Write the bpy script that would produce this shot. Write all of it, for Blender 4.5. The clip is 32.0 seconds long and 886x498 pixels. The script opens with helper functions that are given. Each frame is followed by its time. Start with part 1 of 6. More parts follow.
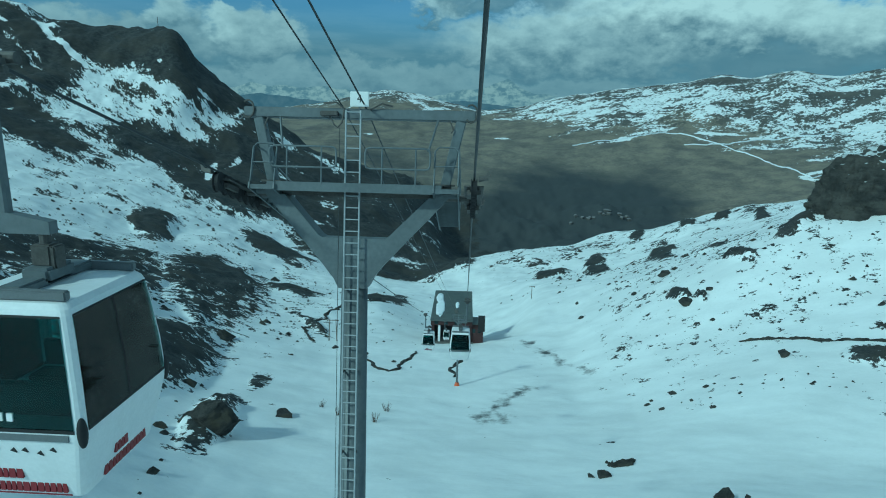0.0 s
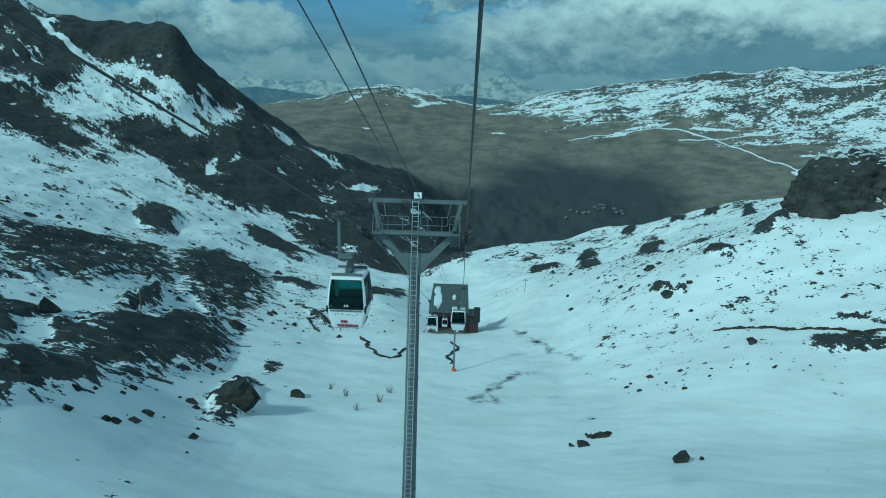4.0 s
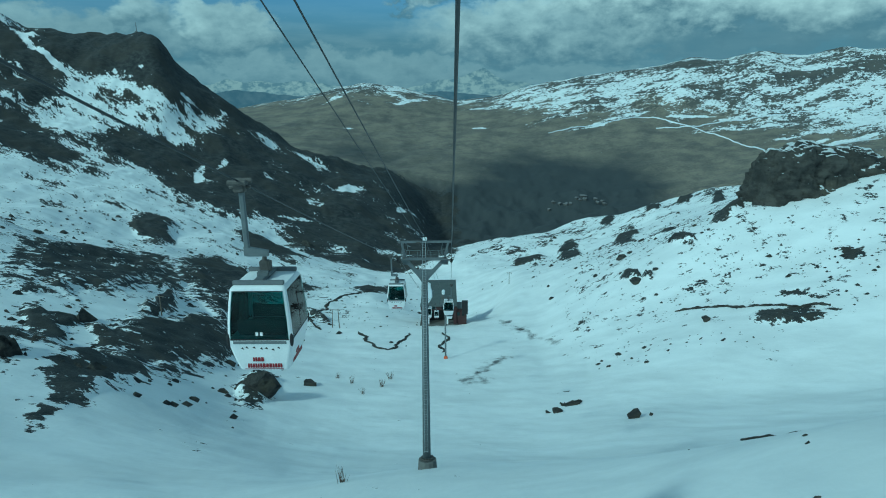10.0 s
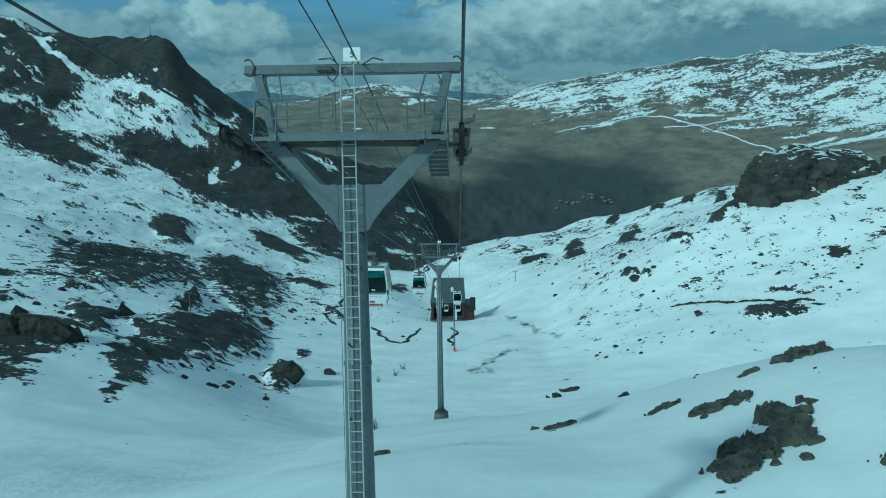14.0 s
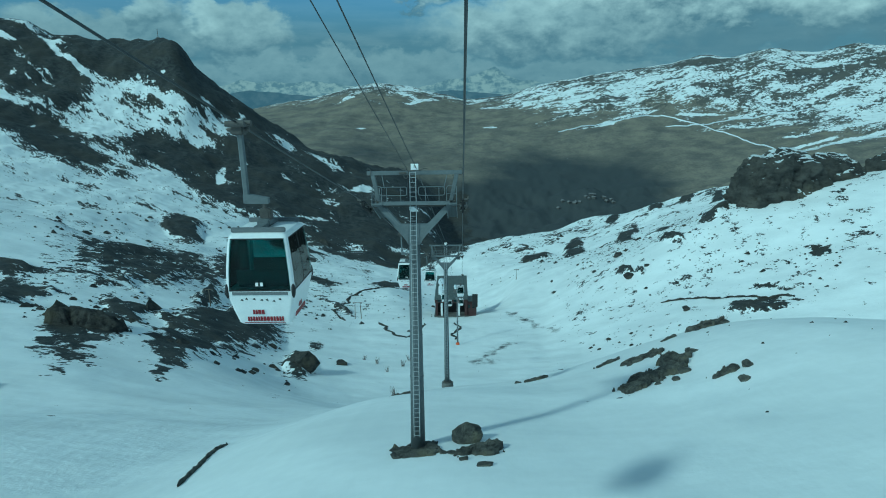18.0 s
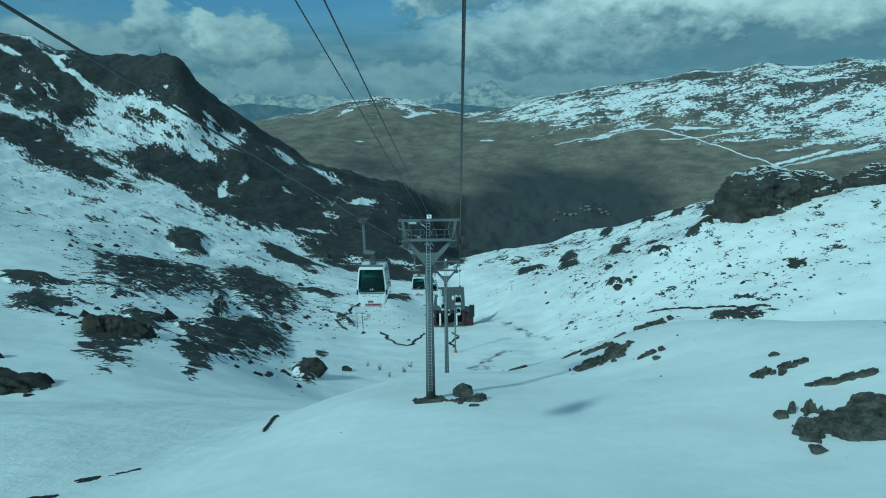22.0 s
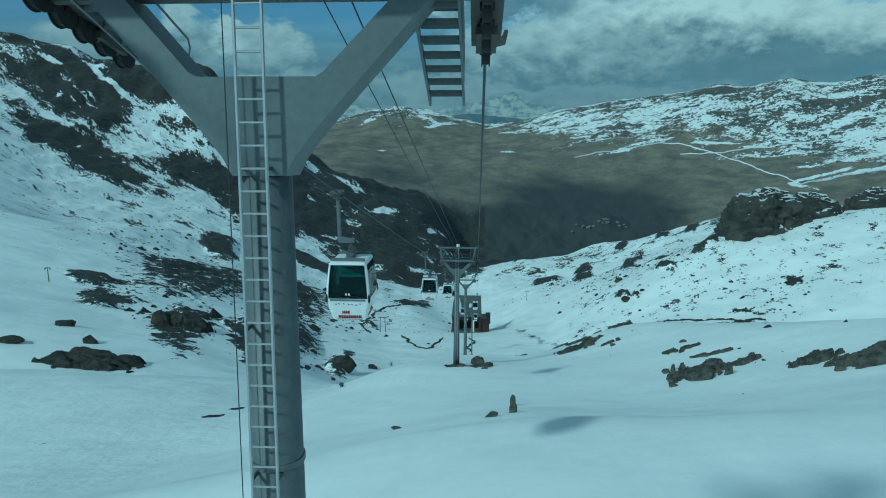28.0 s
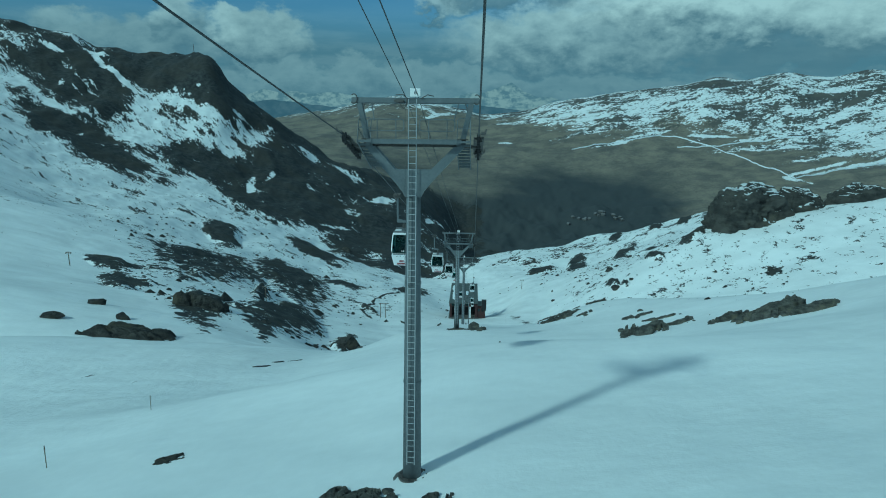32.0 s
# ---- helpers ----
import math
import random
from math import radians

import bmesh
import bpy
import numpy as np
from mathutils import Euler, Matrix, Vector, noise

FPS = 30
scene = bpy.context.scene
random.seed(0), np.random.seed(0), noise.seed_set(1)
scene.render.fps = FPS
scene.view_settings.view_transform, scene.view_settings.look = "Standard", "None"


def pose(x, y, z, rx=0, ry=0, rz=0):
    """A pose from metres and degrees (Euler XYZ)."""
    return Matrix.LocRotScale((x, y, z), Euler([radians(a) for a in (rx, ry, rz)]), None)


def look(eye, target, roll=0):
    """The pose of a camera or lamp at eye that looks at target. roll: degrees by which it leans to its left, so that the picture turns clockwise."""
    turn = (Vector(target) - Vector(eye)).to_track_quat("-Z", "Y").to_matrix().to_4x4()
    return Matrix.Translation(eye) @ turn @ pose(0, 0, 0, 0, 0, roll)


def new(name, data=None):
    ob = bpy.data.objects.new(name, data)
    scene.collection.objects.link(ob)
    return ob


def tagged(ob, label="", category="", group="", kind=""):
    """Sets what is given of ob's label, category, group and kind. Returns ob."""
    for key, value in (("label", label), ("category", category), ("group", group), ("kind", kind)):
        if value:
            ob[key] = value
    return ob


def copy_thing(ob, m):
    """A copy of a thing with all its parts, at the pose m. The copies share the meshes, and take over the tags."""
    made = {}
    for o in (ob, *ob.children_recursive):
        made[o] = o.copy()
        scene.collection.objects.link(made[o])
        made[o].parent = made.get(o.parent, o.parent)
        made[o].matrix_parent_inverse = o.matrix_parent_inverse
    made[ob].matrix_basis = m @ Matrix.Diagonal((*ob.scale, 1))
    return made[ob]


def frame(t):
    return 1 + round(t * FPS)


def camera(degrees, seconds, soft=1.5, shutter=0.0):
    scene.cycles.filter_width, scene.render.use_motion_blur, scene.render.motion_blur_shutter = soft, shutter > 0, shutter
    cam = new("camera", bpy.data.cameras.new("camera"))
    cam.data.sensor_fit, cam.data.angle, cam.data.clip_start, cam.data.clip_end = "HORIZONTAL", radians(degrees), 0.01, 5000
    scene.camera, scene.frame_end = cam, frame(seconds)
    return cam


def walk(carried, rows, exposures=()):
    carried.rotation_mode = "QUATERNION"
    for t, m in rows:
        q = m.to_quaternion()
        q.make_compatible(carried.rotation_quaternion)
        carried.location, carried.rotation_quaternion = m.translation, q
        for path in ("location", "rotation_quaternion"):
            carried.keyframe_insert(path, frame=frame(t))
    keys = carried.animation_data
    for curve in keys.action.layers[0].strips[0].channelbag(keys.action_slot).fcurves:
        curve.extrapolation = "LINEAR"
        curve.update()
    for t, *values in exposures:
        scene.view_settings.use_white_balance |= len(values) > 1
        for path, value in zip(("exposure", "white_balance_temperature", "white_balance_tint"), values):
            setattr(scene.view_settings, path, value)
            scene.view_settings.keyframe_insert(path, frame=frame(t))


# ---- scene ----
# The camera hangs in a cabin of the gondola lift, looking back down the valley while it climbs.
cam = camera(72.0, 32.0, 1.0)
EXPOSURE = -0.44
# seconds, y, z, pitch, roll, yaw
PATH = [
    (0, -0, 11.14, -12.37, -1.36, 2.38),
    (0.5, -2.57, 11.74, -10.47, -0.43, 2.37),
    (1, -5.14, 12.34, -8.91, 0.22, 2.35),
    (1.5, -7.71, 12.98, -9.18, 0.74, 2.36),
    (2, -10.29, 13.64, -10.78, 0.53, 2.4),
    (2.5, -12.86, 14.35, -13.28, -0.15, 2.43),
    (4.5, -23.14, 17.39, -12.46, -1.66, 1.95),
    (5, -25.71, 18.16, -11.66, -0.58, 1.91),
    (5.5, -28.28, 18.94, -11.91, 0.27, 1.88),
    (6, -30.86, 19.72, -13.15, 0.66, 1.88),
    (6.5, -33.43, 20.51, -14.51, 0.07, 1.96),
    (7, -36, 21.31, -15.27, -0.73, 2.11),
    (7.5, -38.57, 22.13, -15.2, -1.55, 2.08),
    (8, -41.14, 22.97, -14.36, -1.75, 2.05),
    (8.5, -43.71, 23.83, -13.18, -1.47, 1.98),
    (9, -46.28, 24.69, -11.92, -0.48, 1.67),
    (9.5, -48.85, 25.53, -12.18, 0.3, 1.66),
    (10, -51.42, 26.33, -13.4, 0.6, 0.71),
    (10.5, -54, 27.08, -13.91, -0.14, 0.75),
    (11, -56.57, 27.77, -13.94, -0.56, 0.1),
    (11.5, -59.14, 28.43, -14.13, -1.05, 0.84),
    (12, -61.71, 29.06, -13.53, -1.28, 1.25),
    (12.5, -64.28, 29.68, -13.35, -1.03, 1.53),
    (13, -66.85, 30.28, -13.1, -0.12, 1.5),
    (13.5, -69.42, 30.88, -13.37, 0.4, 1.54),
    (14, -72, 31.49, -13.49, 0.88, 1.52),
    (14.5, -74.57, 32.12, -13.59, 0.65, 1.64),
    (16.5, -84.85, 34.71, -12.58, -0.86, 1.82),
    (17, -87.42, 35.38, -12.96, -0.31, 1.79),
    (17.5, -89.99, 36.05, -13.37, 0.62, 1.78),
    (18, -92.56, 36.73, -13.6, 0.98, 1.8),
    (18.5, -95.14, 37.42, -13.56, 0.8, 1.75),
    (19, -97.71, 38.12, -13.35, 0.53, 1.86),
    (19.5, -100.28, 38.83, -13.07, -0.03, 1.86),
    (20, -102.85, 39.56, -12.89, -0.53, 1.78),
    (20.5, -105.42, 40.29, -12.72, -0.79, 1.7),
    (21, -107.99, 41.04, -12.53, -0.33, 1.64),
    (21.5, -110.56, 41.8, -12.45, 0.33, 1.59),
    (22, -113.14, 42.58, -12.52, 0.92, 1.54),
    (22.5, -115.71, 43.38, -12.58, 1.31, 1.75),
    (23, -118.28, 44.18, -13.1, 1.01, 1.7),
    (23.5, -120.85, 45, -13.04, 0.4, 1.69),
    (24, -123.42, 45.82, -12.62, -0.3, 2.07),
    (24.5, -125.99, 46.64, -12.58, -0.36, 2.24),
    (25, -128.56, 47.43, -12.52, -0.13, 2.15),
    (25.5, -131.13, 48.18, -12.4, 0.38, 2.13),
    (27.5, -141.42, 50.39, -10.58, 0.31, 3.24),
    (28, -143.99, 50.8, -11.7, 0, 3.28),
    (28.5, -146.56, 51.18, -13.61, -0.41, 2.92),
    (29, -149.13, 51.56, -14.38, -0.44, 2.78),
    (29.5, -151.7, 51.94, -13.69, 0.54, 2.92),
    (30, -154.28, 52.34, -12.12, 0.36, 3.05),
    (30.5, -156.85, 52.76, -10.03, 0.36, 3.84),
    (31, -159.42, 53.19, -9.78, 0.34, 3.9),
    (31.5, -161.99, 53.62, -11.42, -0.04, 3.3),
    (32, -164.56, 54.03, -12.59, -0.57, 2.99),
]
walk(cam, [(t, pose(0, y, z, 90 + p, 0, w) @ pose(0, 0, 0, 0, 0, -r)) for t, y, z, p, r, w in PATH],
     exposures=[(t, EXPOSURE + e, 4770, -35) for t, e in ((0, 0.03), (10, 0.0), (22, 0.0), (24, -0.15), (26, -0.15), (28, -0.14), (30, -0.28), (32, -0.2))])
CLOUD_SCALE, SKY_STRENGTH, CLOUD_SHIFT = 7.0, 0.092, (0.0, 0.0, 0.0)

# ---- light ----
SUN_TURN, SUN_HEIGHT = math.atan2(-0.74, -0.67), radians(37)
sun_way = Vector((math.cos(SUN_HEIGHT) * math.sin(SUN_TURN), math.cos(SUN_HEIGHT) * math.cos(SUN_TURN), math.sin(SUN_HEIGHT)))
sun = new("sun", bpy.data.lights.new("sun", "SUN"))
sun.data.energy, sun.data.angle, sun.data.color = 2.5, radians(4.0), (1.0, 0.97, 0.92)
sun.matrix_world = look(sun_way * 500, (0, 0, 0))

world = bpy.data.worlds.new("sky")
scene.world = world
world.use_nodes = True
wn, wl = world.node_tree.nodes, world.node_tree.links
wn.clear()


def wnode(kind, **values):
    n = wn.new(kind)
    for k, v in values.items():
        n.inputs[k].default_value = v
    return n


sky = wn.new("ShaderNodeTexSky")
sky.sky_type, sky.sun_disc = "NISHITA", False
sky.sun_elevation, sky.sun_rotation, sky.altitude = SUN_HEIGHT, SUN_TURN, 2300
sky.air_density, sky.dust_density = 1.0, 0.6
where = wn.new("ShaderNodeTexCoord")
split = wn.new("ShaderNodeSeparateXYZ")
wl.new(where.outputs["Generated"], split.inputs[0])


def wmath(op, a, b=None, clamp=False):
    n = wn.new("ShaderNodeMath")
    n.operation, n.use_clamp = op, clamp
    for i, v in enumerate((a, b)):
        if v is None:
            continue
        if isinstance(v, (int, float)):
            n.inputs[i].default_value = v
        else:
            wl.new(v, n.inputs[i])
    return n.outputs[0]


# cumulus low over the ridges: noise on the direction, gathered into heaps, with blue between
def wvec(op, a, b):
    n = wn.new("ShaderNodeVectorMath")
    n.operation = op
    for i, v in enumerate((a, b)):
        if isinstance(v, tuple):
            n.inputs[i].default_value = v
        else:
            wl.new(v, n.inputs[i])
    return n.outputs["Value"] if op in ("DISTANCE", "DOT_PRODUCT") else n.outputs[0]


def wramp(v, lo, hi, a=0.0, b=1.0):
    k = wn.new("ShaderNodeMapRange")
    k.interpolation_type = "SMOOTHSTEP"
    for key, value in (("From Min", lo), ("From Max", hi), ("To Min", a), ("To Max", b)):
        k.inputs[key].default_value = value
    wl.new(v, k.inputs["Value"])
    return k.outputs[0]


def wmix(f, a, b):
    k = wn.new("ShaderNodeMix")
    k.data_type = "RGBA"
    wl.new(f, k.inputs["Factor"])
    for key, v in (("A", a), ("B", b)):
        if isinstance(v, tuple):
            k.inputs[key].default_value = (*v, 1)
        else:
            wl.new(v, k.inputs[key])
    return k.outputs["Result"]


def cloud_noise(scale, detail, rough, shift=(0.0, 0.0, 0.0)):
    t = wnode("ShaderNodeTexNoise", Scale=scale, Detail=detail, Roughness=rough, Distortion=0.15)
    wl.new(wvec("ADD", wvec("MULTIPLY", where.outputs["Generated"], (1.0, 1.0, 1.6)), shift), t.inputs["Vector"])
    return t.outputs["Fac"]


# banks and heaps over the far ridges, the farthest first: offset and height per unit of distance, half width, half height, sunlit share, thickness
BANKS = [(-0.174, 0.045, 0.306, 0.037, 0.3, 0.75), (0.299, 0.032, 0.482, 0.033, 0.22, 0.7), (-0.674, 0.136, 0.074, 0.041, 0.42, 0.8),
         (-0.537, 0.106, 0.176, 0.039, 0.3, 0.9), (-0.482, 0.15, 0.054, 0.043, 0.6, 0.9), (-0.399, 0.13, 0.039, 0.032, 0.66, 0.9),
         (-0.342, 0.112, 0.076, 0.048, 0.5, 0.95), (-0.07, 0.16, 0.061, 0.022, 0.75, 0.8), (0.056, 0.195, 0.213, 0.041, 0.25, 0.85),
         (0.163, 0.111, 0.232, 0.054, 0.62, 0.92), (0.41, 0.155, 0.306, 0.060, 1.0, 0.97), (0.607, 0.144, 0.185, 0.056, 0.8, 0.9),
         (0.495, 0.088, 0.222, 0.02, 0.04, 0.6), (-0.177, 0.221, 0.111, 0.028, 0.6, 0.8),
         (-0.598, 0.231, 0.204, 0.041, 0.6, 0.85)]
body = cloud_noise(CLOUD_SCALE, 8.0, 0.52, CLOUD_SHIFT)
above = cloud_noise(CLOUD_SCALE, 5.0, 0.5, (CLOUD_SHIFT[0] - 0.012, CLOUD_SHIFT[1], CLOUD_SHIFT[2] + 0.034))
relief = wmath("MULTIPLY", wmath("SUBTRACT", cloud_noise(CLOUD_SCALE, 5.0, 0.5, CLOUD_SHIFT), above), 3.4)
BELLY, HEAD = (2.0, 2.75, 3.5), (8.6, 8.9, 9.0)
# a pale, hazy band of far cloud along the skyline
stripes = wnode("ShaderNodeTexNoise", Scale=9.0, Detail=6.0, Roughness=0.55)
wl.new(wvec("MULTIPLY", where.outputs["Generated"], (1.0, 1.0, 6.0)), stripes.inputs["Vector"])
haze = wmix(wramp(stripes.outputs["Fac"], 0.36, 0.66), (1.95, 2.8, 3.6), (2.8, 3.5, 4.2))
cloudy = wmix(wramp(split.outputs["Z"], 0.085, 0.17, 0.95, 0.16), wvec("MULTIPLY", sky.outputs[0], (0.85, 0.95, 1.06)), haze)
ahead = wmath("MAXIMUM", split.outputs["Y"], 0.05)
aside, upward = wmath("DIVIDE", split.outputs["X"], ahead), wmath("DIVIDE", split.outputs["Z"], ahead)
# two sizes of billow bend the outlines
bend = [wmath("MULTIPLY", wmath("SUBTRACT", cloud_noise(k, 6.0, 0.55, shift), 0.5), size) for k, size, shift in ((16.0, 0.16, (0.0, 0.0, 0.0)), (16.0, 0.13, (5.0, 2.0, 1.0)), (60.0, 0.030, (1.0, 7.0, 3.0)))]
aside = wmath("ADD", wmath("ADD", aside, bend[0]), bend[2])
upward = wmath("ADD", wmath("ADD", upward, bend[1]), bend[2])
curl = wmath("MULTIPLY", wmath("SUBTRACT", cloud_noise(34.0, 7.0, 0.6), 0.5), 1.3)
front = wramp(split.outputs["Y"], 0.1, 0.3)
for ca, ce, wide, tall, lit, thick in BANKS:
    u, v = wmath("DIVIDE", wmath("SUBTRACT", aside, ca), wide), wmath("DIVIDE", wmath("SUBTRACT", upward, ce), tall)
    near = wmath("ADD", wmath("MULTIPLY", u, u), wmath("MULTIPLY", v, v))
    dens = wmath("MULTIPLY", wramp(near, 0.35, 1.25, thick, 0.0), front)
    shine = wmath("ADD", wramp(v, -0.95, 0.45, 0.02, lit), wmath("MULTIPLY", curl, lit), True)
    cloudy = wmix(dens, cloudy, wmix(shine, BELLY, HEAD))
# the open sky overhead and behind: drifting cumulus with blue between
overhead = wmath("MAXIMUM", wramp(split.outputs["Z"], 0.20, 0.30), wramp(split.outputs["Y"], 0.3, 0.1))
mask = wmath("MULTIPLY", wramp(body, 0.46, 0.58), overhead)
drift = wmix(wmath("ADD", relief, 0.62, True), BELLY, (6.8, 7.2, 7.6))
cloudy = wmix(wmath("MULTIPLY", mask, 0.92), cloudy, drift)
high = wvec("MULTIPLY", cloudy, wmix(wramp(split.outputs["Z"], 0.3, 0.75), (1.0, 1.0, 1.0), (1.2, 1.2, 1.15)))
air = wnode("ShaderNodeBackground", Strength=SKY_STRENGTH)
wl.new(high, air.inputs["Color"])
wout = wn.new("ShaderNodeOutputWorld")
wl.new(air.outputs[0], wout.inputs[0])

# ---- materials ----
def material(name, colour, rough=0.6, metal=0.0, vary=0.0, scale=8.0, bump=0.0, second=None, spec=0.5, tone=None):
    """A procedural material: colour varied at two scales, with fine relief."""
    m = bpy.data.materials.new(name)
    m.use_nodes = True
    n, l = m.node_tree.nodes, m.node_tree.links
    b = n["Principled BSDF"]
    b.inputs["Base Color"].default_value = (*colour, 1)
    b.inputs["Roughness"].default_value, b.inputs["Metallic"].default_value = rough, metal
    b.inputs["Specular IOR Level"].default_value = spec
    where = n.new("ShaderNodeTexCoord")
    if vary or bump:
        fine, broad = n.new("ShaderNodeTexNoise"), n.new("ShaderNodeTexNoise")
        fine.inputs["Scale"].default_value, fine.inputs["Detail"].default_value = scale * 6, 6
        broad.inputs["Scale"].default_value, broad.inputs["Detail"].default_value = scale, 4
        for t in (fine, broad):
            l.new(where.outputs["Object"], t.inputs["Vector"])
        add = n.new("ShaderNodeMath")
        add.operation = "ADD"
        l.new(fine.outputs["Fac"], add.inputs[0])
        l.new(broad.outputs["Fac"], add.inputs[1])
        ramp = n.new("ShaderNodeMapRange")
        for k, v in (("From Min", 0.7), ("From Max", 1.3)):
            ramp.inputs[k].default_value = v
        l.new(add.outputs[0], ramp.inputs["Value"])
        mix = n.new("ShaderNodeMix")
        mix.data_type = "RGBA"
        mix.inputs["A"].default_value = (*[c * (1 - vary) for c in colour], 1)
        mix.inputs["B"].default_value = (*(second or [min(1, c * (1 + vary)) for c in colour]), 1)
        l.new(ramp.outputs[0], mix.inputs["Factor"])
        l.new(mix.outputs["Result"], b.inputs["Base Color"])
        if bump:
            p = n.new("ShaderNodeBump")
            p.inputs["Strength"].default_value, p.inputs["Distance"].default_value = bump, 0.4 / scale
            l.new(add.outputs[0], p.inputs["Height"])
            l.new(p.outputs[0], b.inputs["Normal"])
    return m


STEEL = material("galvanised_steel", (0.14, 0.157, 0.168), 0.55, 0.2, 0.14, 1.6, 0.05)
STEEL_BRIGHT = material("bare_galvanised_rungs", (0.42, 0.44, 0.46), 0.5, 0.3, 0.12, 6)
STEEL_DARK = material("weathered_dark_steel", (0.10, 0.095, 0.09), 0.6, 0.3, 0.25, 4, 0.1)
ROPE = material("greased_steel_rope", (0.045, 0.05, 0.055), 0.55, 0.3, 0.08, 3)
RUBBER = material("black_rubber", (0.02, 0.02, 0.022), 0.75, 0, 0.2, 15)
PAINT = material("white_painted_shell", (0.8, 0.81, 0.82), 0.32, 0, 0.05, 3)
GREY_PLASTIC = material("grey_bumper_plastic", (0.15, 0.16, 0.17), 0.5, 0, 0.12, 8)
def tinted_glass(name, colour):
    """Tinted safety glass: what is behind it shows through its colour, with a faint gloss."""
    m = bpy.data.materials.new(name)
    m.use_nodes = True
    n, l = m.node_tree.nodes, m.node_tree.links
    n.remove(n["Principled BSDF"])
    clear, gloss, mix, edge = n.new("ShaderNodeBsdfTransparent"), n.new("ShaderNodeBsdfGlossy"), n.new("ShaderNodeMixShader"), n.new("ShaderNodeFresnel")
    clear.inputs["Color"].default_value = (*colour, 1)
    gloss.inputs["Roughness"].default_value, edge.inputs["IOR"].default_value = 0.04, 1.33
    l.new(edge.outputs[0], mix.inputs["Fac"])
    l.new(clear.outputs[0], mix.inputs[1])
    l.new(gloss.outputs[0], mix.inputs[2])
    l.new(mix.outputs[0], n["Material Output"].inputs["Surface"])
    return m


PANE = tinted_glass("dark_tinted_pane", (0.47, 0.64, 0.63))
STATION_GLASS = material("dark_station_window", (0.013, 0.03, 0.033), 0.08, 0, 0.3, 0.9, 0.02)
LOGO = material("red_print", (0.19, 0.014, 0.022), 0.5)
INK = material("black_print", (0.02, 0.02, 0.02), 0.6)
SIGN_WHITE = material("white_sign_enamel", (0.85, 0.86, 0.86), 0.35, 0, 0.03, 5)
RED_WALL = material("dark_red_boarding", (0.05, 0.022, 0.022), 0.7, 0, 0.25, 0.8, 0.1)
ROOFING = material("grey_green_sheet_roof", (0.11, 0.125, 0.12), 0.5, 0.2, 0.2, 0.3, 0.05)
DARK_INSIDE = material("dark_station_interior", (0.02, 0.02, 0.022), 0.8, 0, 0.2, 1)
CONCRETE = material("weathered_concrete", (0.13, 0.13, 0.125), 0.85, 0, 0.18, 1.5, 0.15)
ORANGE = material("orange_safety_pad", (0.55, 0.12, 0.04), 0.7, 0, 0.15, 3)
WOOD = material("grey_weathered_timber", (0.16, 0.13, 0.10), 0.8, 0, 0.25, 4, 0.1)


